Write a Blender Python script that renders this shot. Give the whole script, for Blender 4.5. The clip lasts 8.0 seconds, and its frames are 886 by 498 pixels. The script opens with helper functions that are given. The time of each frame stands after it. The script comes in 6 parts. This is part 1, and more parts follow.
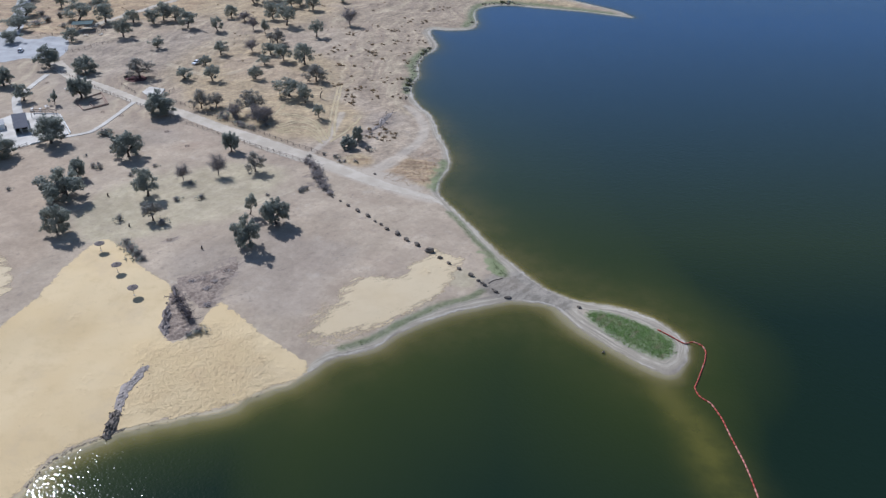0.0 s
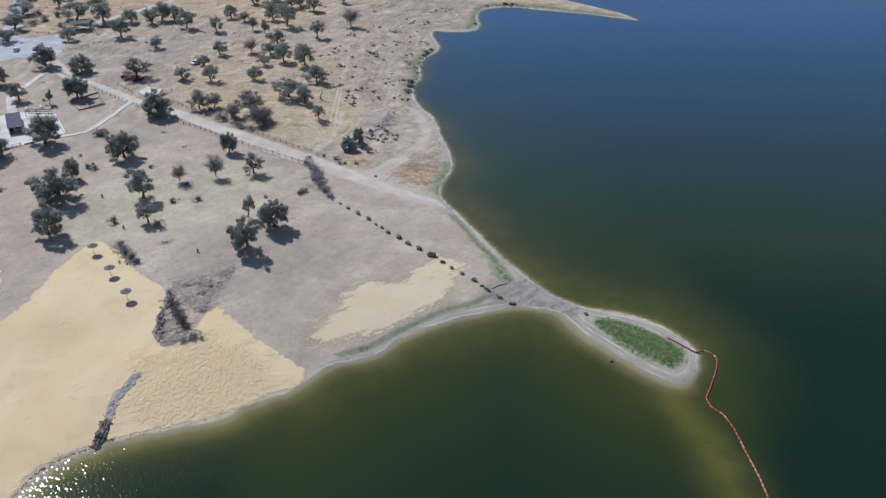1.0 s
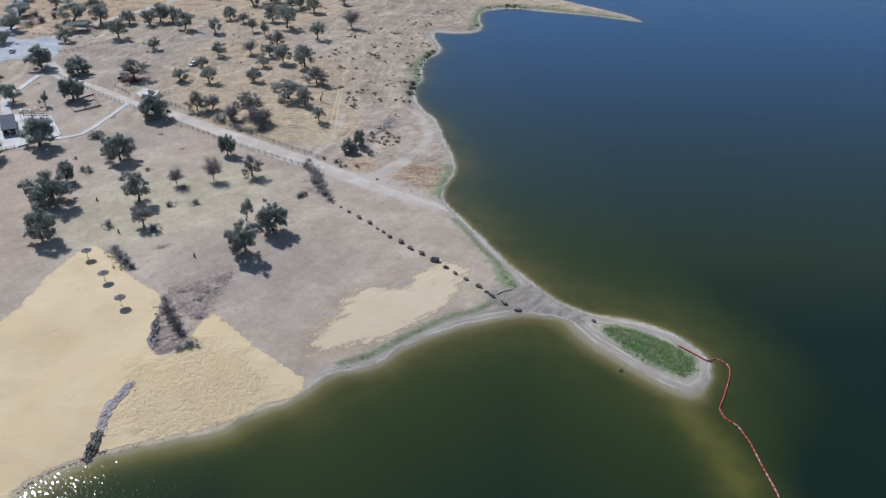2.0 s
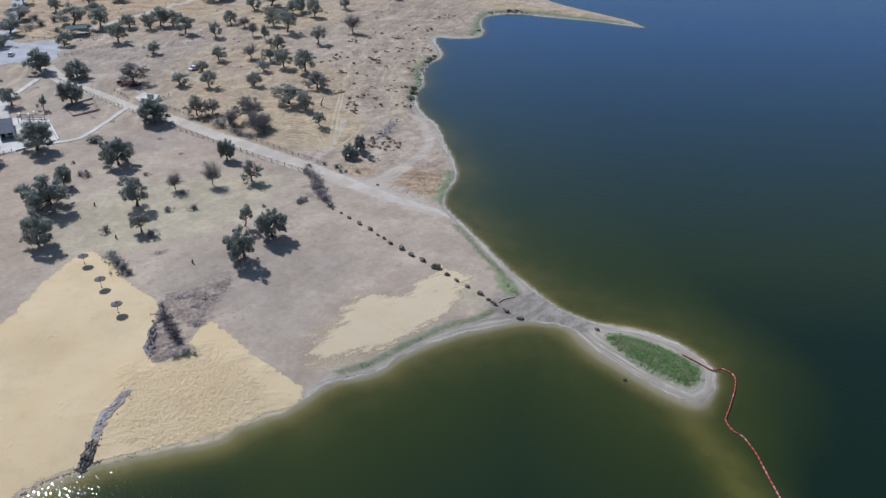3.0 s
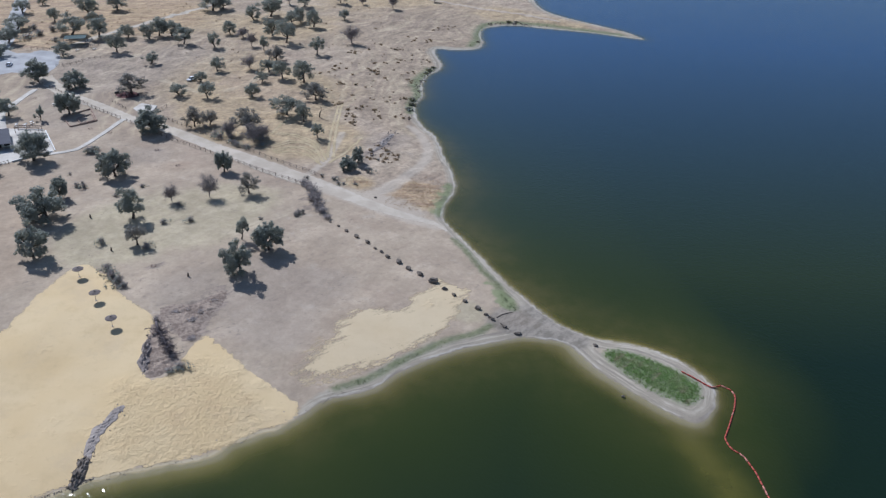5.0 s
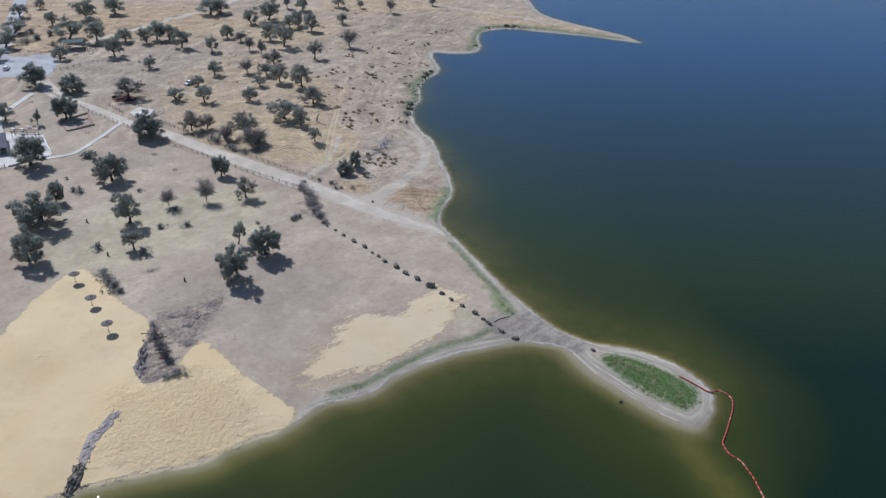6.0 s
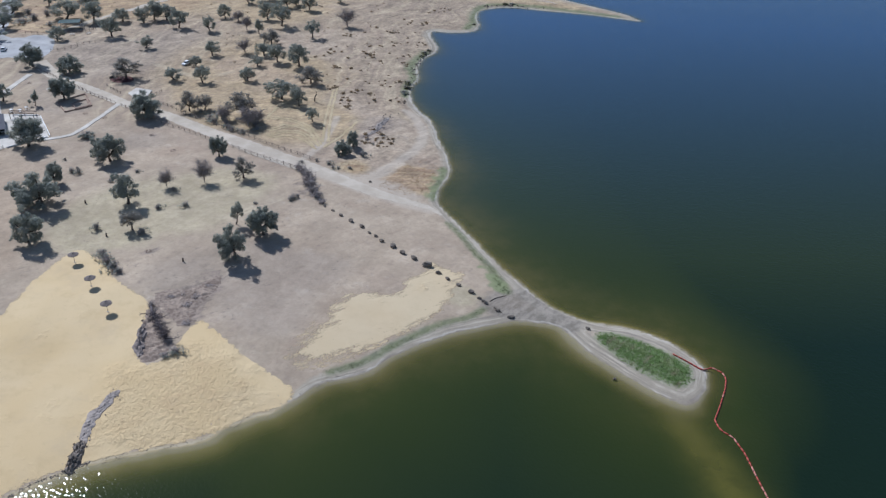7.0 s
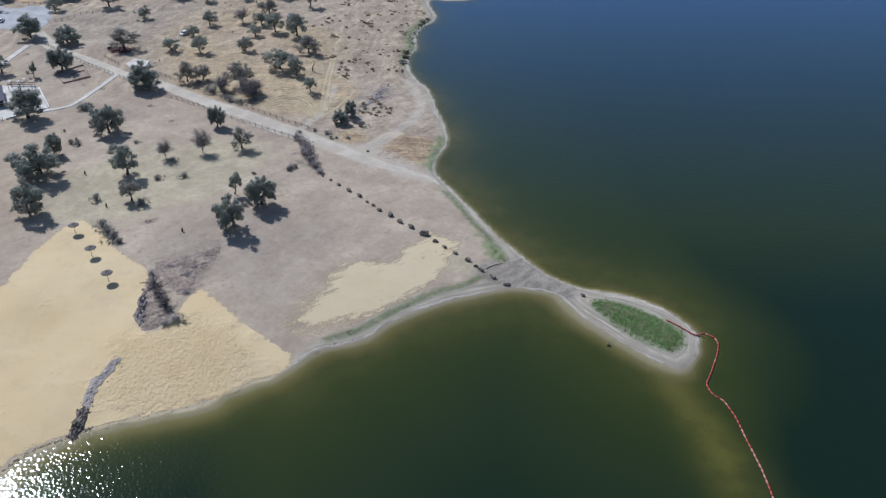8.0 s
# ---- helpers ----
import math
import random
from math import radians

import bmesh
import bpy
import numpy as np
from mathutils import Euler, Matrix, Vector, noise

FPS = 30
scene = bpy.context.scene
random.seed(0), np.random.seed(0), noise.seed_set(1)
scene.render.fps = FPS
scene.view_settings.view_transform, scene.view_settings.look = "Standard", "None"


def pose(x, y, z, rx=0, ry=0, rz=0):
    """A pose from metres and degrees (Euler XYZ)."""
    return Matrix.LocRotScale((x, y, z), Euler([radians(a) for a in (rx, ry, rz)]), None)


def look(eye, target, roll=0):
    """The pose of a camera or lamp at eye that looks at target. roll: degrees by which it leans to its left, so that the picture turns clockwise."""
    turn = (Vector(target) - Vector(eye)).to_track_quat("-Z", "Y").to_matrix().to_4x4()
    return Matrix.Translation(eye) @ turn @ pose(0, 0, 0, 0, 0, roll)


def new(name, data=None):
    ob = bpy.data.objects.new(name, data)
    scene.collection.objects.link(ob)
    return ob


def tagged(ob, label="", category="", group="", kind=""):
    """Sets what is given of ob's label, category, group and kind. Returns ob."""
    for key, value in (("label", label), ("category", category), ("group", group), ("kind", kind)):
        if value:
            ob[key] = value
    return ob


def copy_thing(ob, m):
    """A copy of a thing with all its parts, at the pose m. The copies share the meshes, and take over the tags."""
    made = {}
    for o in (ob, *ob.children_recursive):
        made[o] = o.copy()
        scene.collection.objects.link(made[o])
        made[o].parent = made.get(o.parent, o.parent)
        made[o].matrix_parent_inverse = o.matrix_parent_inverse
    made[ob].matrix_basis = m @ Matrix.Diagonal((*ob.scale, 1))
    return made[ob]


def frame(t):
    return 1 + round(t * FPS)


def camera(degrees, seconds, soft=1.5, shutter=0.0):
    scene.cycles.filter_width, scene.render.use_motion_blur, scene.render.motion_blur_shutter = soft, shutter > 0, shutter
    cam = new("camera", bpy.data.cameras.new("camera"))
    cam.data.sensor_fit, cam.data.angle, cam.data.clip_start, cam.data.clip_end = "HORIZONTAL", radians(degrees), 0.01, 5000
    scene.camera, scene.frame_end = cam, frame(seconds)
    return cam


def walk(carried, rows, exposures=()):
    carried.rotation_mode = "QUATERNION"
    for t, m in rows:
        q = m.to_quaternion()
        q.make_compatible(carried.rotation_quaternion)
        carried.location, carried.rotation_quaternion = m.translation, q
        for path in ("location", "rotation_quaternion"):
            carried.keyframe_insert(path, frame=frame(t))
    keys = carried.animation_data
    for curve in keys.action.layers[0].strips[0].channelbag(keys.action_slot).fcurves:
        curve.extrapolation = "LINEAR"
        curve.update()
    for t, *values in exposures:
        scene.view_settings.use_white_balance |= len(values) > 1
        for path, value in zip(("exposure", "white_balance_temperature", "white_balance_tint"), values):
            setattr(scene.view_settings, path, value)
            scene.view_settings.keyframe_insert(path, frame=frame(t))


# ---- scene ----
from mathutils import geometry as mathutils_geometry

cam = camera(55.4, 8.0, 1.4)
PATH = [
    (0, (0.723, 3.148, 114.743), (0.719, 4.882, 113.747), 0.6),
    (0.5, (0.278, 5.581, 113.218), (0.275, 7.318, 112.227), 0.8),
    (1, (-0.089, 8.285, 111.66), (-0.092, 10.025, 110.673), 0.9),
    (1.5, (-0.541, 11.139, 110.197), (-0.544, 12.881, 109.213), 0.9),
    (3, (-1.199, 15.919, 108.091), (-1.203, 17.669, 107.123), 1.1),
    (3.5, (-1.215, 16.358, 108.228), (-1.218, 18.11, 107.264), 1.2),
    (4, (-1.075, 16.77, 108.432), (-1.078, 18.524, 107.472), 1.2),
    (4.5, (-0.929, 17.286, 108.538), (-0.933, 19.043, 107.583), 1.3),
    (6, (-0.415, 18.285, 108.739), (-0.415, 20.049, 107.795), 1.3),
    (6.5, (0.068, 17.982, 109.005), (0.068, 19.736, 108.045), 1.2),
    (7, (0.761, 17.266, 109.372), (0.759, 19.006, 108.386), 1.1),
    (7.5, (1.413, 16.576, 109.5), (1.408, 18.301, 108.489), 0.9),
    (8, (2.323, 15.472, 109.891), (2.315, 17.177, 108.844), 0.7),
]
walk(cam, [(t, look(eye, target, roll)) for t, eye, target, roll in PATH], [(0, 0.06, 5530, 11.9), (1.5, 0.06, 5530, 12.0), (3, 0.0, 5530, 11.9), (6.5, 0.0, 5530, 11.3), (8, -0.01, 5530, 10.4)])

# ---------------------------------------------------------------- light
world = bpy.data.worlds.new("sky")
scene.world = world
world.use_nodes = True
SUN_HEIGHT, SUN_SIDE = 42.5, -39.5          # degrees above the horizon; degrees round from +y, clockwise
sky = world.node_tree.nodes.new("ShaderNodeTexSky")
sky.sky_type, sky.sun_disc = "NISHITA", False
sky.sun_elevation, sky.sun_rotation = radians(SUN_HEIGHT), radians(SUN_SIDE)
sky.altitude, sky.air_density, sky.dust_density, sky.ozone_density = 200, 1.0, 0.6, 1.5
back = world.node_tree.nodes["Background"]
back.inputs["Strength"].default_value = 0.088
world.node_tree.links.new(sky.outputs["Color"], back.inputs["Color"])
sun = new("sun", bpy.data.lights.new("sun", "SUN"))
sun.data.energy, sun.data.angle, sun.data.color = 4.7, radians(0.53), (1.0, 0.975, 0.94)
toward = Vector((math.cos(radians(SUN_HEIGHT)) * math.sin(radians(SUN_SIDE)), math.cos(radians(SUN_HEIGHT)) * math.cos(radians(SUN_SIDE)), math.sin(radians(SUN_HEIGHT))))
sun.matrix_world = look(toward * 600 + Vector((-40, 240, 0)), (-40, 240, 0))
scene.view_settings.exposure = 0.0


# ---------------------------------------------------------------- materials
class Shade:
    """A node material in the making; sockets, numbers and colours can be passed alike."""

    def __init__(self, name, rough=0.9, metal=0.0, spec=0.3):
        self.m = bpy.data.materials.new(name)
        self.m.use_nodes = True
        self.t = self.m.node_tree
        self.b = self.t.nodes["Principled BSDF"]
        self.b.inputs["Roughness"].default_value, self.b.inputs["Metallic"].default_value = rough, metal
        self.b.inputs["Specular IOR Level"].default_value = spec
        self.place = self.t.nodes.new("ShaderNodeNewGeometry").outputs["Position"]

    def put(self, socket, v):
        if isinstance(v, bpy.types.NodeSocket):
            self.t.links.new(v, socket)
        elif isinstance(v, tuple):
            socket.default_value = (*v, 1) if len(v) == 3 and socket.type == "RGBA" else v
        else:
            socket.default_value = v

    def local(self):
        self.place = self.t.nodes.new("ShaderNodeTexCoord").outputs["Object"]
        return self

    def noise(self, size, detail=4, rough=0.55, stretch=None):
        n = self.t.nodes.new("ShaderNodeTexNoise")
        n.inputs["Scale"].default_value, n.inputs["Detail"].default_value, n.inputs["Roughness"].default_value = 1 / size, detail, rough
        v = self.place
        if stretch:
            g = self.t.nodes.new("ShaderNodeMapping")
            g.vector_type = "TEXTURE"
            g.inputs["Scale"].default_value, g.inputs["Rotation"].default_value = tuple(1 / k for k in stretch[:3]), (0, 0, radians(stretch[3]))
            self.put(g.inputs["Vector"], v)
            v = g.outputs["Vector"]
        self.put(n.inputs["Vector"], v)
        return n.outputs["Fac"]

    def attribute(self, name):
        n = self.t.nodes.new("ShaderNodeAttribute")
        n.attribute_name = name
        return n.outputs["Fac"]

    def math(self, op, a, b=0.0):
        n = self.t.nodes.new("ShaderNodeMath")
        n.operation = op
        self.put(n.inputs[0], a), self.put(n.inputs[1], b)
        return n.outputs[0]

    def step(self, v, low, high, a=0.0, b=1.0):
        """a where v is under low, b where it is over high."""
        n = self.t.nodes.new("ShaderNodeMapRange")
        n.interpolation_type = "SMOOTHSTEP"
        for i, s in enumerate((v, low, high, a, b)):
            self.put(n.inputs[i], s)
        return n.outputs[0]

    def mix(self, f, a, b, way="MIX"):
        n = self.t.nodes.new("ShaderNodeMix")
        n.data_type, n.blend_type = "RGBA", way
        self.put(n.inputs[0], f), self.put(n.inputs[6], a), self.put(n.inputs[7], b)
        return n.outputs[2]

    def random(self, island=False):
        if island:
            return self.t.nodes.new("ShaderNodeNewGeometry").outputs["Random Per Island"]
        return self.t.nodes.new("ShaderNodeObjectInfo").outputs["Random"]

    def z(self):
        n = self.t.nodes.new("ShaderNodeSeparateXYZ")
        self.put(n.inputs[0], self.place)
        return n.outputs["Z"]

    def stripes(self, v, gap, along, detail=2):
        """Uneven bands across v, about gap apart, each of them changing over along metres of ground."""
        s, c, n = (self.t.nodes.new("ShaderNode" + k) for k in ("SeparateXYZ", "CombineXYZ", "TexNoise"))
        self.put(s.inputs[0], self.place)
        self.put(c.inputs[0], self.math("DIVIDE", v, gap))
        self.put(c.inputs[1], self.math("DIVIDE", s.outputs[0], along)), self.put(c.inputs[2], self.math("DIVIDE", s.outputs[1], along))
        n.inputs["Scale"].default_value, n.inputs["Detail"].default_value, n.inputs["Roughness"].default_value = 1.0, detail, 0.55
        self.put(n.inputs["Vector"], c.outputs[0])
        return n.outputs["Fac"]

    def bump(self, v, distance, strength=1.0):
        n = self.t.nodes.new("ShaderNodeBump")
        n.inputs["Distance"].default_value, n.inputs["Strength"].default_value = distance, strength
        self.put(n.inputs["Height"], v)
        return n.outputs["Normal"]

    def done(self, colour, normal=None, rough=None):
        self.put(self.b.inputs["Base Color"], colour)
        if normal is not None:
            self.put(self.b.inputs["Normal"], normal)
        if rough is not None:
            self.put(self.b.inputs["Roughness"], rough)
        return self.m


def plain(name, dark, light, size=0.4, rough=0.8, metal=0.0, bump=0.01, spec=0.3, vary=0.25):
    """A surface between two tones, blotched at two sizes, a little different from object to object."""
    s = Shade(name, rough, metal, spec).local()
    a, b = s.noise(size), s.noise(size * 6, 2)
    c = s.mix(s.step(s.math("ADD", s.math("MULTIPLY", a, 0.6), s.math("MULTIPLY", b, 0.4)), 0.35, 0.65), dark, light)
    c = s.mix(s.math("MULTIPLY", s.random(), vary), c, dark)
    return s.done(c, s.bump(a, bump))


def ground_material():
    s = Shade("dry_ground", 0.95, spec=0.15)
    big, mid, small, fine = s.noise(60, 3), s.noise(11, 5, 0.6), s.noise(2.2, 5, 0.65), s.noise(0.45, 4, 0.7)
    c = s.mix(s.step(big, 0.38, 0.62), (0.332, 0.251, 0.177), (0.378, 0.296, 0.208))
    c = s.mix(s.step(mid, 0.42, 0.66, 0, 0.7), c, (0.445, 0.348, 0.245))
    c = s.mix(s.step(small, 0.52, 0.74, 0, 0.55), c, (0.24, 0.185, 0.145))
    c = s.mix(s.step(s.noise(5.5, 6, 0.72), 0.56, 0.72, 0, 0.55), c, (0.455, 0.383, 0.307))
    c = s.mix(s.step(s.noise(17, 6, 0.7), 0.55, 0.72, 0, 0.5), c, (0.285, 0.195, 0.135))
    streak = s.noise(3.4, 7, 0.72, (0.75, 1.0, 1.0, 58))
    c = s.mix(s.step(streak, 0.53, 0.72, 0, 0.6), c, (0.255, 0.18, 0.125))
    c = s.mix(s.step(streak, 0.47, 0.30, 0, 0.65), c, (0.445, 0.36, 0.26))
    fleck = s.math("MULTIPLY", s.step(s.noise(0.9, 4, 0.65), 0.58, 0.68), s.step(mid, 0.4, 0.6))
    golden = s.math("ADD", s.attribute("golden"), s.math("MULTIPLY", s.math("SUBTRACT", mid, 0.5), 1.1))
    c = s.mix(s.step(golden, 0.25, 0.85, 0, 0.75), c, s.mix(s.step(small, 0.35, 0.65), (0.335, 0.235, 0.115), (0.47, 0.35, 0.185)))
    swath = s.noise(2.6, 5, 0.65, (0.16, 1.0, 1.0, 8))
    c = s.mix(s.math("MULTIPLY", s.step(swath, 0.5, 0.68, 0, 0.5), s.step(golden, 0.1, 0.6)), c, (0.235, 0.165, 0.10))
    c = s.mix(s.math("MULTIPLY", s.step(swath, 0.45, 0.3, 0, 0.5), s.step(golden, 0.1, 0.6)), c, (0.45, 0.37, 0.23))
    strand = s.math("ADD", s.attribute("strand"), s.math("MULTIPLY", s.math("SUBTRACT", mid, 0.5), 1.2))
    lines = s.stripes(s.math("ADD", s.attribute("shore"), s.math("MULTIPLY", s.noise(22, 2, 0.5), 16.0)), 2.4, 40.0, 3)
    c = s.mix(s.step(strand, 0.2, 0.8, 0, 0.6), c, s.mix(s.step(small, 0.35, 0.68), (0.34, 0.26, 0.17), (0.26, 0.19, 0.125)))
    c = s.mix(s.math("MULTIPLY", s.step(lines, 0.52, 0.66, 0, 0.6), s.step(strand, 0.2, 0.7)), c, (0.47, 0.38, 0.25))
    c = s.mix(s.math("MULTIPLY", s.step(lines, 0.36, 0.48, 0.6, 0), s.step(strand, 0.2, 0.7)), c, (0.22, 0.16, 0.115))
    furrows = s.noise(2.2, 5, 0.65, (0.1, 1.0, 1.0, 10))
    rust = s.math("ADD", s.attribute("rust"), s.math("MULTIPLY", s.math("SUBTRACT", small, 0.5), 1.2))
    c = s.mix(s.step(rust, 0.25, 0.8, 0, 0.75), c, s.mix(s.step(furrows, 0.35, 0.65), (0.27, 0.16, 0.085), (0.48, 0.345, 0.18)))
    grassy = s.math("ADD", s.attribute("meadow"), s.math("MULTIPLY", s.math("SUBTRACT", mid, 0.5), 1.0))
    c = s.mix(s.step(grassy, 0.25, 0.8, 0, 0.65), c, s.mix(s.step(small, 0.35, 0.65), (0.36, 0.31, 0.18), (0.46, 0.39, 0.25)))
    dull = s.math("ADD", s.attribute("dull"), s.math("MULTIPLY", s.math("SUBTRACT", mid, 0.5), 0.9))
    c = s.mix(s.step(dull, 0.25, 0.9, 0, 0.5), c, s.mix(s.step(small, 0.35, 0.65), (0.265, 0.212, 0.166), (0.325, 0.265, 0.208)))
    warm = s.math("ADD", s.attribute("warm"), s.math("MULTIPLY", s.math("SUBTRACT", mid, 0.5), 0.9))
    c = s.mix(s.step(warm, 0.25, 0.9, 0, 0.6), c, s.mix(s.step(small, 0.35, 0.65), (0.315, 0.225, 0.15), (0.40, 0.295, 0.20)))
    scarp = s.math("ADD", s.attribute("scarp"), s.math("MULTIPLY", s.math("SUBTRACT", s.noise(2.6, 6, 0.75, (0.5, 1.0, 1.0, 40)), 0.5), 4.0))
    c = s.mix(s.step(scarp, 0.3, 1.0, 0, 0.7), c, s.mix(s.step(s.noise(0.8, 5, 0.7, (0.4, 1.0, 1.0, 50)), 0.4, 0.62), (0.085, 0.065, 0.058), (0.27, 0.205, 0.17)))
    grain = s.step(s.noise(1.5, 3, 0.75), 0.34, 0.66)
    coarse = s.attribute("coarse")
    c = s.mix(s.step(coarse, 0.0, 1.0, 0.38, 1.0), c, s.mix(1.0, c, s.mix(grain, (0.78, 0.77, 0.76), (1.17, 1.17, 1.16)), "MULTIPLY"))
    drift = s.step(s.noise(4.5, 5, 0.7, (0.35, 1.0, 1.0, 58)), 0.34, 0.66)
    c = s.mix(s.step(coarse, 0.0, 1.0, 0.5, 1.0), c, s.mix(1.0, c, s.mix(drift, (0.84, 0.83, 0.82), (1.13, 1.13, 1.14)), "MULTIPLY"))
    soft = s.step(s.noise(9, 4, 0.6), 0.36, 0.64)
    c = s.mix(1.0, c, s.mix(soft, (0.92, 0.91, 0.90), (1.09, 1.09, 1.09)), "MULTIPLY")
    ruts = s.attribute("track")
    worn = s.math("ADD", ruts, s.math("MULTIPLY", s.math("SUBTRACT", small, 0.5), 0.9))
    c = s.mix(s.math("MULTIPLY", s.step(worn, 0.3, 0.95, 0.6, 0), s.step(mid, 0.38, 0.6, 0.2, 1.0)), c, (0.55, 0.455, 0.31))
    path = s.math("ADD", s.attribute("path"), s.math("MULTIPLY", s.math("SUBTRACT", small, 0.5), 1.3))
    c = s.mix(s.step(path, 0.4, 1.3, 0.72, 0), c, s.mix(fine, (0.42, 0.35, 0.27), (0.52, 0.44, 0.35)))
    c = s.mix(s.math("MULTIPLY", fleck, 0.65), c, (0.15, 0.115, 0.085))
    # pale bands left by the falling water, then wet silt, then the bed going green with depth
    d = s.attribute("shore")
    edge = s.math("ADD", s.attribute("band"), s.math("MULTIPLY", s.math("SUBTRACT", small, 0.5), 0.9))
    sandy = s.attribute("sandy")
    silt_top = s.mix(s.step(mid, 0.35, 0.65), (0.24, 0.207, 0.155), (0.32, 0.28, 0.215))
    silt_top = s.mix(sandy, silt_top, s.mix(s.step(small, 0.35, 0.65), (0.41, 0.325, 0.175), (0.49, 0.39, 0.22)))
    c = s.mix(s.step(edge, 0.6, 1.35, 0.9, 0), c, silt_top)
    wander = s.math("ADD", d, s.math("ADD", s.math("MULTIPLY", mid, 0.9), s.math("MULTIPLY", small, 0.25)))
    bands = s.stripes(wander, 0.62, 18.0)
    near = s.math("MULTIPLY", s.step(edge, 0.75, 1.25, 1, 0), s.step(s.noise(4.0, 4, 0.65), 0.34, 0.6, 0.35, 1.0))
    near = s.math("MULTIPLY", near, s.math("SUBTRACT", 1.0, s.math("MULTIPLY", sandy, 0.85)))
    c = s.mix(s.math("MULTIPLY", s.step(bands, 0.5, 0.6, 0, 0.85), near), c, (0.445, 0.39, 0.305))
    c = s.mix(s.math("MULTIPLY", s.step(bands, 0.46, 0.37, 0, 0.7), near), c, (0.175, 0.145, 0.12))
    mud = s.math("ADD", s.attribute("mud"), s.math("MULTIPLY", s.math("SUBTRACT", small, 0.5), 0.8))
    c = s.mix(s.step(mud, 0.25, 0.95, 0, 0.8), c, s.mix(s.step(s.noise(2.2, 6, 0.78, (0.45, 1.0, 1.0, 55)), 0.38, 0.62), (0.10, 0.088, 0.07), (0.275, 0.238, 0.195)))
    strip = s.math("ADD", s.attribute("green"), s.math("MULTIPLY", s.math("SUBTRACT", s.noise(3.0, 5, 0.7), 0.5), 1.7))
    c = s.mix(s.step(strip, 0.1, 1.9, 0.9, 0), c, s.mix(s.step(small, 0.35, 0.65), (0.07, 0.10, 0.035), (0.145, 0.17, 0.07)))
    bright = s.math("ADD", s.attribute("lush"), s.math("MULTIPLY", s.math("SUBTRACT", small, 0.5), 1.2))
    c = s.mix(s.step(bright, 0.22, 0.75, 0, 0.85), c, (0.165, 0.205, 0.08))
    halo = s.math("ADD", s.attribute("halo"), s.math("MULTIPLY", s.math("SUBTRACT", small, 0.5), 1.4))
    c = s.mix(s.step(halo, 0.2, 1.7, 0.75, 0), c, (0.20, 0.225, 0.125))
    c = s.mix(0.2, c, s.mix(fine, (0.12, 0.10, 0.08), (0.62, 0.54, 0.44)))
    # a pale dried line just above the water, and the damp below it
    lip = s.math("ADD", d, s.math("MULTIPLY", s.math("SUBTRACT", s.noise(2.4, 4, 0.6), 0.5), 1.1))
    far = s.attribute("far_bank")
    line = s.math("MULTIPLY", s.step(lip, s.math("ADD", s.math("MULTIPLY", far, 0.5), 0.7), s.math("ADD", s.math("MULTIPLY", far, 0.55), 0.9), 0.8, 0), s.step(lip, 0.2, 0.42))
    line = s.math("MULTIPLY", line, s.step(s.noise(11, 4, 0.6), 0.4, 0.62, s.math("MULTIPLY", far, 0.35), 0.6))
    c = s.mix(s.math("MULTIPLY", line, s.math("SUBTRACT", 1.0, s.math("MULTIPLY", sandy, 0.7))), c, (0.52, 0.475, 0.41))
    c = s.mix(s.math("MULTIPLY", s.step(lip, 0.1, 0.36, 0.75, 0), s.math("SUBTRACT", 1.0, far)), c, s.mix(sandy, (0.19, 0.16, 0.125), (0.34, 0.275, 0.145)))
    depth = s.math("ADD", s.z(), s.math("MULTIPLY", s.math("SUBTRACT", mid, 0.5), 0.55))
    silt = s.mix(s.step(depth, -0.8, -0.05), (0.195, 0.155, 0.04), (0.25, 0.205, 0.105))
    silt = s.mix(s.step(s.z(), -0.24, -0.14), silt, (0.30, 0.255, 0.17))
    silt = s.mix(s.step(depth, -2.1, -0.4), (0.05, 0.058, 0.011), silt)
    c = s.mix(s.step(s.z(), -0.03, 0.05), silt, c)
    rise = s.math("ADD", s.math("MULTIPLY", small, 0.7), s.math("MULTIPLY", fine, 0.3))
    rise = s.math("ADD", rise, s.math("MULTIPLY", s.math("MULTIPLY", s.noise(4.2, 4, 0.6, (0.6, 1.0, 1.0, 50)), coarse), 4.5))
    return s.done(c, s.bump(rise, 0.2, 0.8))


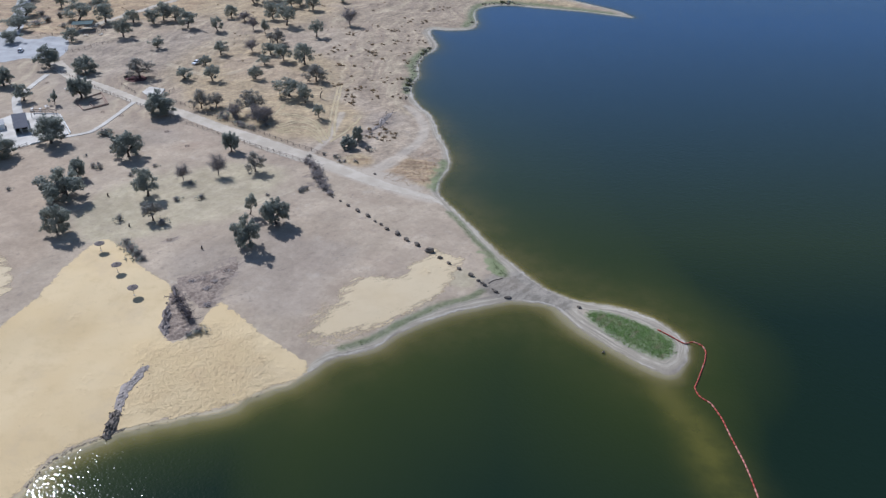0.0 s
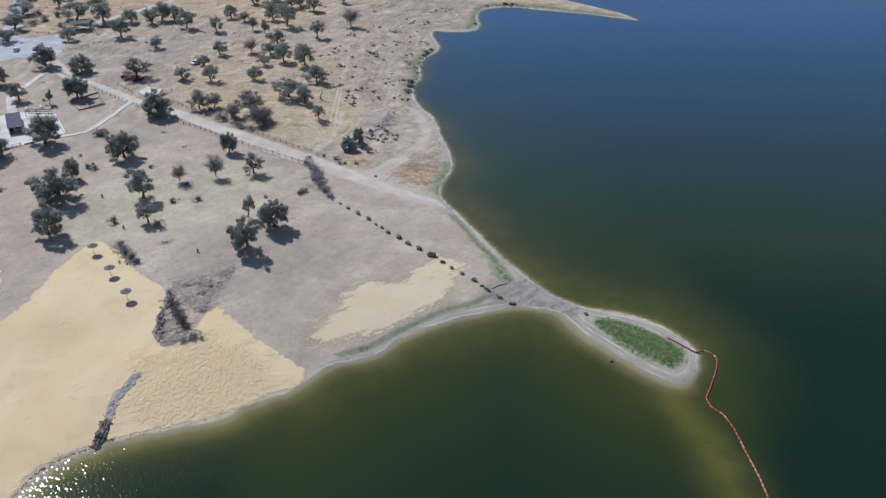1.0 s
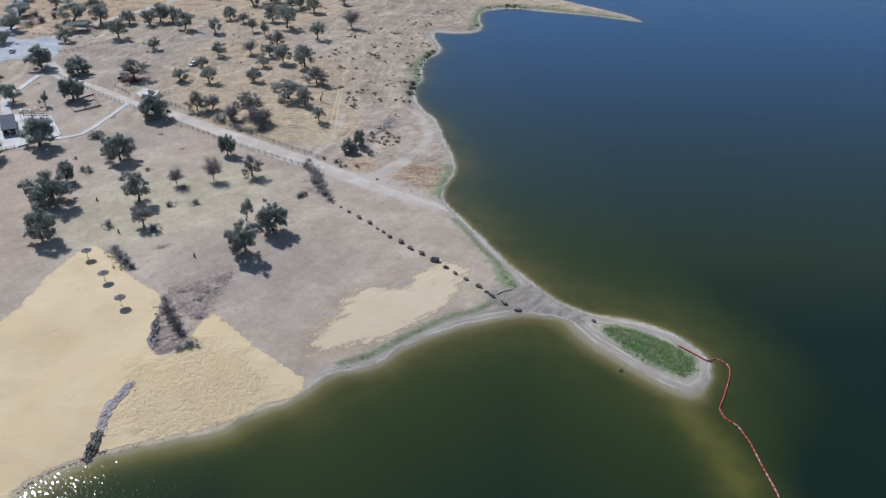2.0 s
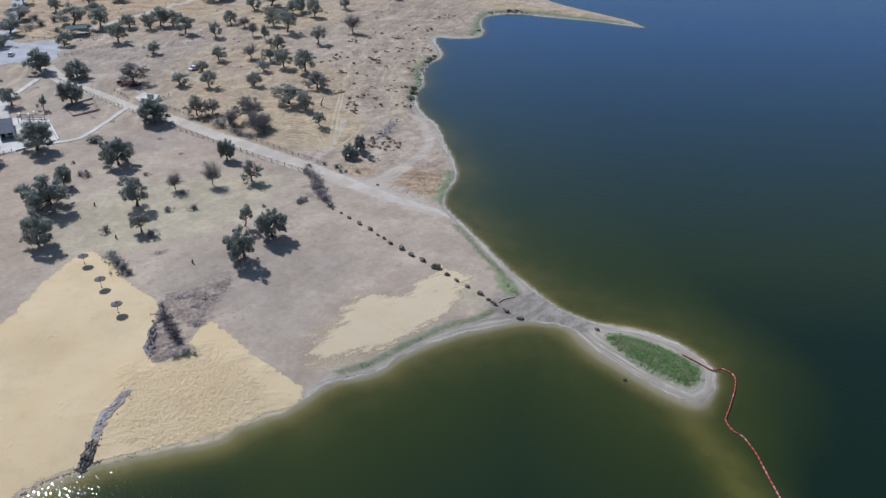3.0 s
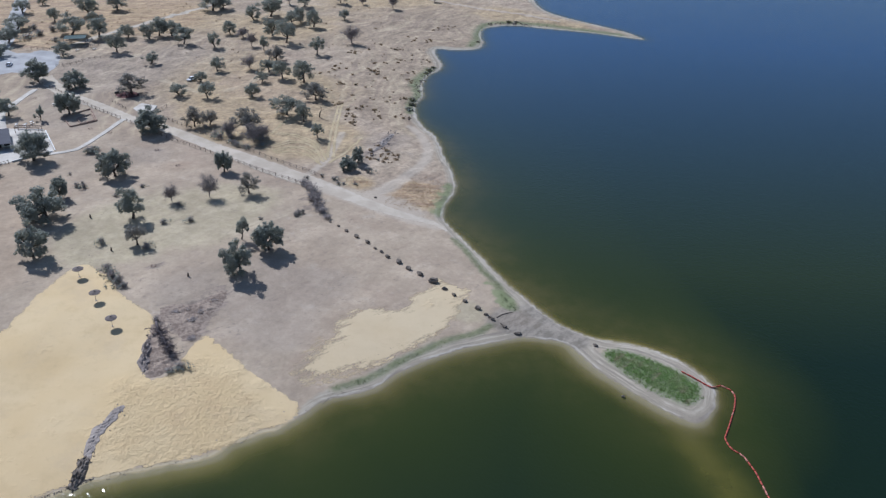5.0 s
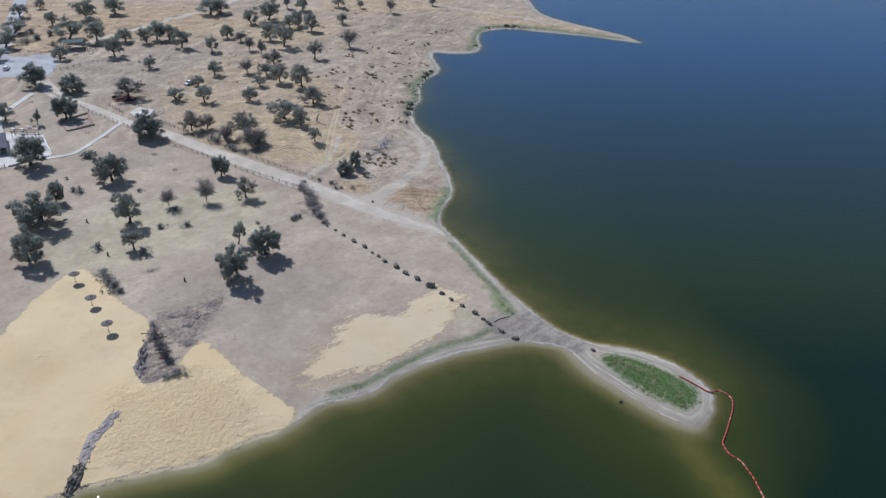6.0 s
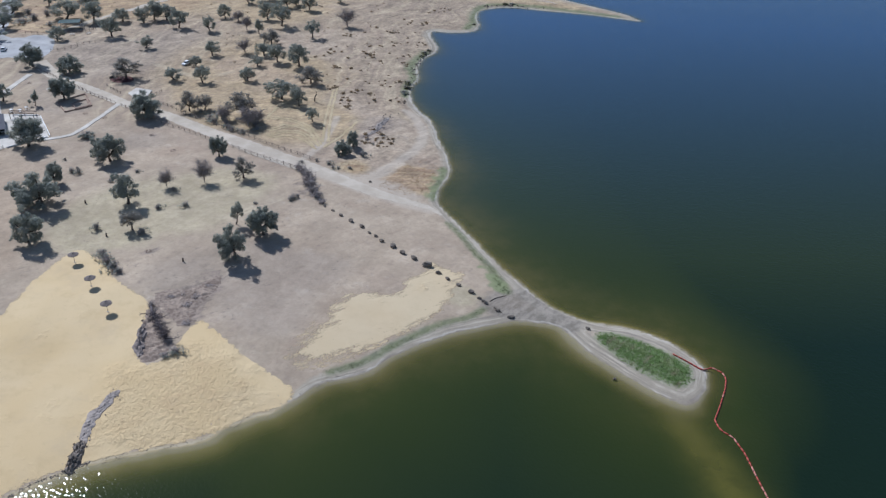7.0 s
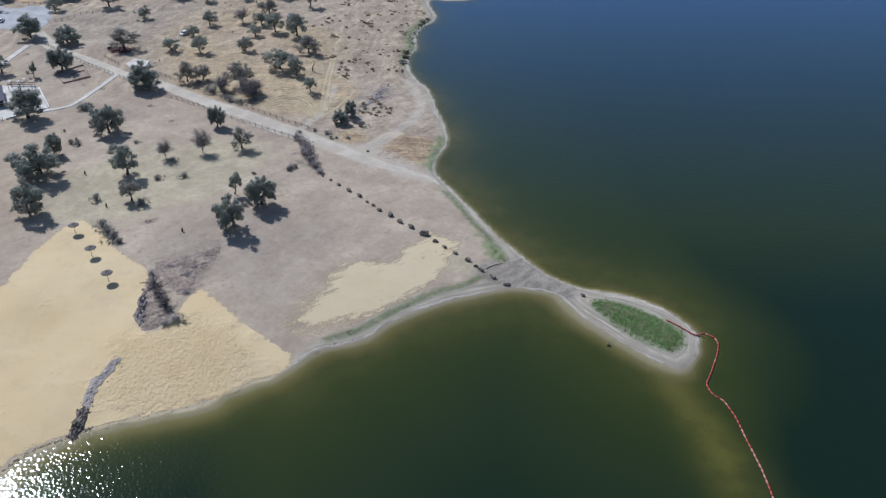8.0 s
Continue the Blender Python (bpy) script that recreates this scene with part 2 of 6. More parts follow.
def sand_material(name, fray, full, soft=0.06, pale=0.0, reach=1.0):
    """Sand that thins out towards its edge; fray: over how many metres; full: how much it covers inside; soft: how gently it ends; pale: how much earth is mixed in; reach: how much its middle resists the fraying."""
    s = Shade(name, 0.95, spec=0.15)
    big, mid, ripple = s.noise(28, 3), s.noise(4, 5, 0.6), s.noise(0.9, 4, 0.65, (1.0, 0.5, 1.0, 35))
    clods = s.noise(1.1, 5, 0.7)
    c = s.mix(s.step(big, 0.35, 0.65), (0.556, 0.411, 0.222), (0.596, 0.457, 0.266))
    c = s.mix(s.step(mid, 0.5, 0.75, 0, 0.4), c, (0.47, 0.345, 0.185))
    c = s.mix(s.step(ripple, 0.55, 0.8, 0, 0.25), c, (0.42, 0.325, 0.18))
    c = s.mix(pale, c, s.mix(mid, (0.42, 0.36, 0.27), (0.50, 0.44, 0.34)))
    rough = s.step(s.math("ADD", s.attribute("clods"), s.math("MULTIPLY", s.math("SUBTRACT", s.noise(6, 5, 0.7), 0.5), 2.2)), 0.1, 1.0)
    c = s.mix(s.math("MULTIPLY", s.step(clods, 0.5, 0.72, 0, 0.5), rough), c, (0.42, 0.305, 0.165))
    c = s.mix(s.math("MULTIPLY", s.step(s.noise(5, 5, 0.65), 0.45, 0.68, 0, 0.6), rough), c, (0.52, 0.375, 0.205))
    c = s.mix(s.step(s.noise(1.3, 5, 0.7), 0.64, 0.76, 0, 0.5), c, (0.36, 0.265, 0.16))
    c = s.mix(s.step(s.noise(13, 6, 0.7), 0.52, 0.7, 0, 0.4), c, (0.47, 0.36, 0.225))
    rise = s.math("ADD", s.math("ADD", s.math("MULTIPLY", ripple, 0.45), s.math("MULTIPLY", mid, 0.5)), s.math("MULTIPLY", s.math("MULTIPLY", clods, rough), 3.0))
    m = s.done(c, s.bump(rise, 0.16, 0.9))
    streaks = s.math("ADD", s.noise(2.2, 6, 0.7, (0.2, 1.0, 1.0, 40)), s.math("MULTIPLY", s.noise(0.6, 5, 0.7), 0.45))
    grains = s.math("MULTIPLY", s.math("SUBTRACT", s.noise(0.3, 3, 0.7), 0.55), 2.4)
    cover = s.step(s.math("ADD", s.math("ADD", s.math("MULTIPLY", s.attribute("edge"), reach), grains), s.math("MULTIPLY", s.math("SUBTRACT", streaks, 0.67), fray)), -soft * 0.4, soft)
    if soft > 1:
        cover = s.math("MULTIPLY", cover, s.step(s.math("ADD", s.attribute("edge"), s.math("MULTIPLY", s.math("SUBTRACT", streaks, 0.72), 3.0)), 0.0, 0.9))
    clear, both = s.t.nodes.new("ShaderNodeBsdfTransparent"), s.t.nodes.new("ShaderNodeMixShader")
    s.put(both.inputs[0], s.math("MULTIPLY", cover, s.step(mid, 0.3, 0.7, full - 0.25, full))), s.put(both.inputs[1], clear.outputs[0]), s.put(both.inputs[2], s.b.outputs[0])
    s.put(s.t.nodes["Material Output"].inputs["Surface"], both.outputs[0])
    return m


def road_material(name, dark, light, fray=0.0):
    """Gravel or paving; fray: over how many metres it thins out towards its sides."""
    s = Shade(name, 0.93, spec=0.2)
    mid, fine = s.noise(6, 4, 0.6), s.noise(0.6, 4, 0.7)
    c = s.mix(s.step(mid, 0.35, 0.68), dark, light)
    c = s.mix(s.step(fine, 0.5, 0.8, 0, 0.35), c, (dark[0] * 0.75, dark[1] * 0.73, dark[2] * 0.7))
    m = s.done(c, s.bump(fine, 0.06, 0.6))
    if fray:
        cover = s.step(s.math("ADD", s.attribute("edge"), s.math("MULTIPLY", s.math("SUBTRACT", s.noise(1.8, 5, 0.65), 0.55), fray * 2)), 0.0, 0.08)
        clear, both = s.t.nodes.new("ShaderNodeBsdfTransparent"), s.t.nodes.new("ShaderNodeMixShader")
        s.put(both.inputs[0], cover), s.put(both.inputs[1], clear.outputs[0]), s.put(both.inputs[2], s.b.outputs[0])
        s.put(s.t.nodes["Material Output"].inputs["Surface"], both.outputs[0])
    return m


def water_material():
    s = Shade("lake_water")
    m, t = s.m, s.t
    t.nodes.remove(s.b)
    ripples = s.math("ADD", s.noise(0.64, 1, 0.5, (1, 0.75, 1, 25)), s.math("ADD", s.math("MULTIPLY", s.noise(2.1, 1, 0.5), 0.7), s.math("MULTIPLY", s.noise(0.5, 1, 0.5), 0.35)))
    gusts = s.step(s.noise(45, 2), 0.3, 0.7, 0.85, 1.0)
    normal = s.bump(s.math("MULTIPLY", ripples, gusts), 0.06)
    clear, gloss, both, fresnel = (t.nodes.new("ShaderNode" + k) for k in ("BsdfTransparent", "BsdfGlossy", "MixShader", "Fresnel"))
    murk, body = t.nodes.new("ShaderNodeBsdfDiffuse"), t.nodes.new("ShaderNodeMixShader")
    drift, fine = s.noise(17, 5, 0.65), s.noise(4.5, 4, 0.6)
    cloudy = s.math("ADD", drift, s.math("MULTIPLY", s.math("SUBTRACT", fine, 0.5), 0.5))
    c = s.mix(s.attribute("clear"), (0.0262, 0.0366, 0.0073), (0.0076, 0.0168, 0.0076))
    # silt stirred up along the banks and over the sunken bar
    c = s.mix(s.math("MULTIPLY", s.attribute("fringe"), s.step(cloudy, 0.3, 0.7, 0.7, 1.0)), c, s.mix(s.step(cloudy, 0.35, 0.65), (0.066, 0.062, 0.013), (0.088, 0.075, 0.021)))
    c = s.mix(s.math("MULTIPLY", s.attribute("sand_glow"), s.step(cloudy, 0.3, 0.7, 0.6, 1.0)), c, (0.15, 0.132, 0.032))
    # reflected sky, its blue painted into the water's own colour
    c = s.mix(s.attribute("painted_sky"), c, (0.0120, 0.0422, 0.103))
    c = s.mix(s.math("MULTIPLY", s.attribute("plume"), s.step(cloudy, 0.34, 0.66, 0.4, 0.8)), c, (0.098, 0.089, 0.0175))
    s.put(murk.inputs["Color"], c)
    # the deeper the water, the more its silt hides the bed
    s.put(body.inputs[0], s.math("SUBTRACT", 1.0, s.math("POWER", 2.718, s.math("MULTIPLY", s.attribute("depth"), -2.6))))
    s.put(body.inputs[1], clear.outputs[0]), s.put(body.inputs[2], murk.outputs[0])
    clear.inputs["Color"].default_value = (0.92, 0.95, 0.90, 1)
    gloss.inputs["Roughness"].default_value = 0.07
    fresnel.inputs["IOR"].default_value = 1.28
    s.put(gloss.inputs["Normal"], normal), s.put(fresnel.inputs["Normal"], normal)
    s.put(both.inputs[0], fresnel.outputs[0]), s.put(both.inputs[1], body.outputs[0]), s.put(both.inputs[2], gloss.outputs[0])
    s.put(t.nodes["Material Output"].inputs["Surface"], both.outputs[0])
    return m


def leaf_material(name, dark, light, tip, glow=0.38, patch=1.6, dried=None):
    """Leaves that let part of the light through; dried: colour of patches that have withered."""
    s = Shade(name, 0.7, spec=0.3)
    c = s.mix(s.random(True), dark, light)
    c = s.mix(s.step(s.noise(patch, 3), 0.45, 0.7, 0, 0.65), c, tip)
    c = s.mix(s.math("MULTIPLY", s.random(), 0.35), c, dark)
    if dried:
        c = s.mix(s.step(s.noise(2.4, 5, 0.7, (0.45, 1.0, 1.0, 50)), 0.54, 0.64, 0, 0.75), c, dried)
    m = s.done(c)
    thin, both = s.t.nodes.new("ShaderNodeBsdfTranslucent"), s.t.nodes.new("ShaderNodeMixShader")
    s.put(thin.inputs["Color"], s.mix(0.5, c, tip))
    s.put(both.inputs[0], glow), s.put(both.inputs[1], s.b.outputs[0]), s.put(both.inputs[2], thin.outputs[0])
    s.put(s.t.nodes["Material Output"].inputs["Surface"], both.outputs[0])
    return m


GROUND, SAND, THIN_SAND, WATER = ground_material(), sand_material("beach_sand", 3.2, 1.25), sand_material("thin_sand", 30.0, 1.3, 7.5, 0.38, 1.7), water_material()
WISPS = sand_material("sand_wisps", 42.0, 0.95, 9.0, 0.35, -0.6)
GRAVEL = road_material("pale_gravel", (0.415, 0.35, 0.272), (0.51, 0.44, 0.35), 0.6)
TRACK = road_material("dusty_track", (0.385, 0.305, 0.23), (0.455, 0.37, 0.28), 0.8)
RUT = road_material("straw_rut", (0.40, 0.315, 0.185), (0.48, 0.385, 0.245), 0.75)
TARMAC = road_material("worn_paving", (0.32, 0.31, 0.30), (0.40, 0.39, 0.38))
CONCRETE = road_material("pale_concrete", (0.455, 0.41, 0.35), (0.575, 0.53, 0.465))
LEAF = leaf_material("oak_leaves", (0.2, 0.218, 0.185), (0.3, 0.318, 0.268), (0.39, 0.384, 0.318), 0.46)
DRY_LEAF = leaf_material("greyish_leaves", (0.17, 0.165, 0.145), (0.27, 0.258, 0.225), (0.34, 0.305, 0.26), 0.42)
SCRUB = leaf_material("scrub_leaves", (0.11, 0.12, 0.055), (0.19, 0.19, 0.09), (0.26, 0.23, 0.13))
STRAW = leaf_material("dead_scrub", (0.19, 0.135, 0.08), (0.30, 0.22, 0.14), (0.38, 0.29, 0.18))
RUSTY = leaf_material("rusty_weeds", (0.27, 0.165, 0.085), (0.40, 0.26, 0.14), (0.47, 0.34, 0.19))
WEEDS = leaf_material("shore_weeds", (0.08, 0.115, 0.04), (0.145, 0.18, 0.07), (0.205, 0.21, 0.105))
GREEN = leaf_material("lush_grass", (0.155, 0.265, 0.07), (0.245, 0.355, 0.112), (0.335, 0.33, 0.175), 0.35, 3.2, (0.34, 0.285, 0.175))
BARK = plain("oak_bark", (0.06, 0.048, 0.04), (0.13, 0.105, 0.085), 0.3, 0.95)
BRUSH = plain("dark_brush", (0.075, 0.062, 0.062), (0.16, 0.132, 0.128), 0.3, 0.95)
TWIG = plain("bare_twigs", (0.23, 0.195, 0.18), (0.36, 0.315, 0.29), 0.3, 0.95)
STONE = plain("dark_stone", (0.10, 0.083, 0.067), (0.245, 0.20, 0.16), 0.5, 0.92, bump=0.08)
GREY_STONE = plain("grey_stone", (0.25, 0.21, 0.18), (0.45, 0.385, 0.335), 0.8, 0.92, bump=0.08, vary=0.6)
TIMBER = plain("weathered_timber", (0.16, 0.125, 0.10), (0.30, 0.24, 0.195), 0.15, 0.9)
HEATHER = plain("parasol_thatch", (0.105, 0.085, 0.078), (0.205, 0.17, 0.152), 0.12, 0.95, bump=0.03)
WHITE = plain("white_render", (0.66, 0.65, 0.62), (0.80, 0.79, 0.77), 0.6, 0.7)
SHEET = plain("grey_roof_sheet", (0.065, 0.065, 0.08), (0.10, 0.10, 0.115), 0.8, 0.95, 0.0)
DARK = plain("dark_joinery", (0.03, 0.03, 0.032), (0.06, 0.06, 0.06), 0.4, 0.6)
CANVAS = plain("green_shade_cloth", (0.012, 0.04, 0.042), (0.028, 0.068, 0.068), 0.5, 0.8)
RED = plain("red_float", (0.33, 0.045, 0.03), (0.46, 0.09, 0.06), 0.5, 0.55, vary=0.3)
PALE_RED = plain("sun_bleached_float", (0.44, 0.145, 0.11), (0.54, 0.25, 0.195), 0.5, 0.6)
RUBBER = plain("tyre_rubber", (0.02, 0.02, 0.02), (0.04, 0.04, 0.04), 0.1, 0.85)
CAR_WHITE = plain("white_car_paint", (0.72, 0.72, 0.72), (0.8, 0.8, 0.8), 1.0, 0.3, bump=0.0, spec=0.5, vary=0)
GLASS = plain("car_window", (0.02, 0.025, 0.03), (0.03, 0.035, 0.04), 1.0, 0.08, bump=0.0, spec=0.6, vary=0)
BANK_STONE = plain("brown_bank_stone", (0.17, 0.14, 0.125), (0.36, 0.30, 0.26), 0.7, 0.95, bump=0.1, vary=0.5)
EARTH_BANK = plain("crumbling_earth", (0.165, 0.122, 0.096), (0.355, 0.28, 0.215), 0.7, 0.97, bump=0.1, vary=0.2)
LOGS = plain("reddish_logs", (0.23, 0.15, 0.11), (0.37, 0.26, 0.20), 0.3, 0.9)
RUSSET = road_material("bark_mulch", (0.075, 0.03, 0.03), (0.13, 0.055, 0.05))

# ---------------------------------------------------------------- lie of the land
# The waterline, in stretches, going round the land anticlockwise from the south-west.
SOUTH_SHORE = [(-420, -900), (-190, -120), (-108, 50), (-82, 96), (-74.6, 112), (-73.8, 117.1), (-72.2, 120.5), (-70.2, 123.1), (-67.3, 125.2), (-64.6, 127.0),
               (-62.3, 128.9), (-57.5, 130.7), (-52.6, 132.4), (-47.6, 134.1), (-42.5, 135.9), (-39.9, 139.4), (-35.9, 141.9), (-31.7, 144.3), (-28.2, 148.1),
               (-25.7, 151.6), (-22.4, 154.1), (-15.3, 156.9), (-10.7, 162.2), (-4.5, 167.2), (2.0, 171.5), (8.7, 174.3), (15.5, 176.9), (20.2, 177.3), (26.2, 175.8)]
SPIT = [(28.6, 173.4), (30.7, 169.3), (33.9, 164.5), (39.2, 158.3), (43.3, 153.8), (46.4, 151.0), (49.5, 149.2), (52.9, 150.8), (55.6, 155.1), (56.7, 159.6),
        (56.0, 163.4), (53.3, 168.2), (48.4, 172.8), (42.3, 176.0), (35.8, 177.5), (30.7, 180.1), (27.0, 183.2)]
EAST_SHORE = [(23.2, 188.4), (18.8, 195.7), (14.1, 204.4), (9.8, 213.7), (5.2, 223.7), (1.2, 231.9), (-1.2, 238.3), (-0.6, 246.4), (2.0, 255.8), (2.5, 261.6),
              (1.0, 274.8), (-1.6, 286.0), (-4.2, 302.4), (-9.9, 315.4), (-12.5, 326.9), (-12.9, 339.1), (-10.5, 349.4), (-11.4, 363.2), (-9.3, 378.1),
              (-4.4, 387.1), (-3.8, 398.0), (-7.3, 415.2)]
FAR_BAY = [(-5.8, 422.4), (2.0, 420.8), (12.6, 423.5), (16.3, 434.3), (15.6, 451.1), (18.7, 465.6), (32.7, 472.7), (50.7, 467.6), (74.0, 460.6), (89.3, 453.3),
           (98.3, 449.2), (97.5, 454.3), (91.3, 465.5), (78.4, 479.1), (64.8, 493.5), (53.8, 510.5), (50.1, 532.5), (47, 560), (20, 700), (60, 1000), (-80, 2400), (-300, 4400)]
FAR_LAND = [(-4600, 4400), (-4600, -900)]


def curved(points, closed=False, steps=4):
    """A smooth line through points."""
    p = np.array(points, float)
    out, n = [], len(p)
    for i in range(n if closed else n - 1):
        a, b, c, d = (p[(i + k) % n] if closed else p[min(max(i + k, 0), n - 1)] for k in (-1, 0, 1, 2))
        for s in np.arange(steps) / steps:
            out.append(0.5 * (2 * b + (c - a) * s + (2 * a - 5 * b + 4 * c - d) * s * s + (3 * b - a - 3 * c + d) * s ** 3))
    if not closed:
        out.append(p[-1])
    return np.array(out)


def line_distance(x, y, line, closed=False):
    """Distance from the points x, y to a line."""
    best = np.full(np.shape(x), 1e9)
    ends = np.roll(line, -1, axis=0) if closed else line[1:]
    for (ax, ay), (bx, by) in zip(line, ends):
        dx, dy = bx - ax, by - ay
        s = np.clip(((x - ax) * dx + (y - ay) * dy) / (dx * dx + dy * dy + 1e-9), 0, 1)
        best = np.minimum(best, (x - ax - s * dx) ** 2 + (y - ay - s * dy) ** 2)
    return np.sqrt(best)


def inside(x, y, ring):
    odd = np.zeros(np.shape(x), bool)
    for (ax, ay), (bx, by) in zip(ring, np.roll(ring, -1, axis=0)):
        if ay != by:
            odd ^= ((ay > y) != (by > y)) & (x < (bx - ax) * (y - ay) / (by - ay) + ax)
    return odd


def signed(x, y, ring):
    """Distance to the edge of a ring, positive inside it."""
    d = line_distance(x, y, ring, True)
    return np.where(inside(x, y, ring), d, -d)


def waves(x, y, size, seed):
    """Smooth random relief between about -1 and 1, with forms of that size."""
    rng, total = np.random.RandomState(seed), 0
    for _ in range(7):
        a, k, f = rng.uniform(0, 6.28), rng.uniform(0.6, 1.7) * 6.28 / size, rng.uniform(0, 6.28)
        total = total + np.sin(k * (x * np.cos(a) + y * np.sin(a)) + f)
    return total / 3.2


WATERLINE = np.vstack([curved(SOUTH_SHORE + SPIT + EAST_SHORE + FAR_BAY), np.array(FAR_LAND, float)])
BAR = curved([(46.7, 150), (47.2, 146), (48.3, 141.5), (50.6, 133.5), (51.9, 127), (53.1, 119), (55, 104), (57, 88)])


SHELF = curved([(28, 169), (34, 162), (41, 154), (48, 147.5)])


def shore(x, y):
    """Metres inland from the waterline, negative out on the lake."""
    d = signed(x, y, WATERLINE)
    return d + 0.22 * waves(x, y, 5.0, 3) * np.clip(1 - np.abs(d) / 12, 0, 1) + 0.09 * waves(x, y, 1.7, 5) * np.clip(1 - np.abs(d) / 5, 0, 1)


def relief(x, y, d):
    """Height of land and lake bed at d metres from the waterline."""
    up = np.maximum(d, 0)
    land = 4.2 * (1 - np.exp(-up / 45)) + 0.06 * np.sin(up * 2.6) * np.exp(-up / 4) + np.clip(up / 40, 0, 1) * (0.45 * waves(x, y, 70, 11) + 0.1 * waves(x, y, 14, 12))
    land = land + np.clip((y - 240 + 0.735 * (x + 4)) / 12, 0, 1) * np.clip(up / 8, 0, 1) * (0.2 * waves(x, y, 8, 13) + 0.25 * waves(x, y, 21, 14))
    down = np.maximum(-d, 0)
    north, east = np.clip((y - 230) / 120, 0, 1), np.clip(((x - 28) * 0.76 + (y - 176) * 0.65) / 6, 0, 1)
    shelf = np.exp(-(line_distance(x, y, SHELF) / 5.5) ** 2)
    slope = (0.165 - 0.03 * np.clip((-20 - x) / 20, 0, 1) + 0.26 * east + 0.28 * north) * (1 - 0.36 * shelf)
    bed = -np.minimum(slope * down, 1.35) - (1.6 - 1.4 * north) * (1 - np.exp(-np.maximum(down - 4, 0) / 12))
    bar = line_distance(x, y, BAR)
    bed = np.maximum(bed, -0.36 - 0.055 * np.maximum(148 - y, 0) ** 0.75 - (bar / 5.6) ** 2 * 0.7)
    return np.where(d > 0, land, np.minimum(bed, -0.01))


def height(x, y):
    x, y = np.asarray(x, float), np.asarray(y, float)
    return relief(x, y, shore(x, y))


# ---------------------------------------------------------------- building helpers
def link_mesh(name, bm, material, parent=None, label="", smooth=False):
    data = bm
    if not isinstance(bm, bpy.types.Mesh):
        data = bpy.data.meshes.new(name)
        bm.to_mesh(data)
        bm.free()
    if material and not data.materials:
        data.materials.append(material)
    if smooth:
        data.shade_smooth()
    ob = new(name, data)
    if parent:
        ob.parent = parent
    return tagged(ob, label)


def part(name, bm, material, parent, label="", at=None, smooth=False):
    ob = link_mesh(name, bm, material, parent, label, smooth)
    if at is not None:
        ob.matrix_basis = at
    return ob


def thing(name, m, label, category, group="", kind=""):
    ob = new(name)
    ob.matrix_basis = m
    return tagged(ob, label, category, group, kind)


def standing(x, y, turn=0.0, sink=0.0):
    return pose(x, y, float(height(x, y)) - sink, 0, 0, turn)


def box(bm, size, at=(0, 0, 0), turn=0.0, bevel=0.0):
    """A box that stands on at, in a bmesh."""
    m = Matrix.Translation(at) @ Matrix.Rotation(radians(turn), 4, "Z") @ Matrix.Translation((0, 0, size[2] / 2)) @ Matrix.Diagonal((*size, 1))
    made = bmesh.ops.create_cube(bm, size=1, matrix=m)["verts"]
    if bevel:
        edges = {e for v in made for e in v.link_edges}
        bmesh.ops.bevel(bm, geom=list(edges), offset=bevel, segments=1, affect="EDGES")
    return bm


def tube(bm, points, radii, sides=7, caps=True):
    rings = []
    for i, p in enumerate(points):
        p = Vector(p)
        a, b = Vector(points[max(i - 1, 0)]), Vector(points[min(i + 1, len(points) - 1)])
        turn = (b - a).to_track_quat("Z", "Y")
        rings.append([bm.verts.new(p + turn @ Vector((radii[i] * math.cos(k * 2 * math.pi / sides), radii[i] * math.sin(k * 2 * math.pi / sides), 0))) for k in range(sides)])
    for lower, upper in zip(rings, rings[1:]):
        for k in range(sides):
            bm.faces.new((lower[k], lower[(k + 1) % sides], upper[(k + 1) % sides], upper[k]))
    if caps:
        bm.faces.new(rings[0][::-1]), bm.faces.new(rings[-1])
    return bm


def leaves_mesh(name, centres, normals, sizes, rng):
    """Small folded leaf sprays, one at each centre, turned about its normal."""
    n = len(centres)
    u = np.cross(normals, rng.normal(size=(n, 3)))
    u /= np.linalg.norm(u, axis=1, keepdims=True) + 1e-9
    v = np.cross(normals, u)
    s = sizes[:, None]
    corners = np.stack([centres - u * s, centres - v * s * 0.7 + normals * s * 0.2, centres + u * s, centres + v * s * 0.7 + normals * s * 0.2], 1).reshape(-1, 3)
    data = bpy.data.meshes.new(name)
    data.from_pydata(corners.tolist(), [], np.arange(4 * n).reshape(-1, 4).tolist())
    return data


def crown(name, lobes, rng, density=9.0, leaf=0.2):
    """A crown of leaf sprays on the outsides of lobes (x, y, z, radius, flatness)."""
    c, n = [], []
    for x, y, z, r, flat in lobes:
        count = int(density * 12.6 * r * r)
        way = rng.normal(size=(count, 3))
        way /= np.linalg.norm(way, axis=1, keepdims=True)
        c.append(np.array([x, y, z]) + way * r * np.array([1, 1, flat]) * rng.uniform(0.45, 1.14, (count, 1)))
        n.append(way * 0.8 + np.array([0, 0, 0.5]) + rng.normal(scale=0.3, size=(count, 3)))
    c, n = np.vstack(c), np.vstack(n)
    n /= np.linalg.norm(n, axis=1, keepdims=True)
    return leaves_mesh(name, c, n, rng.uniform(0.6, 1.3, len(c)) * leaf, rng)


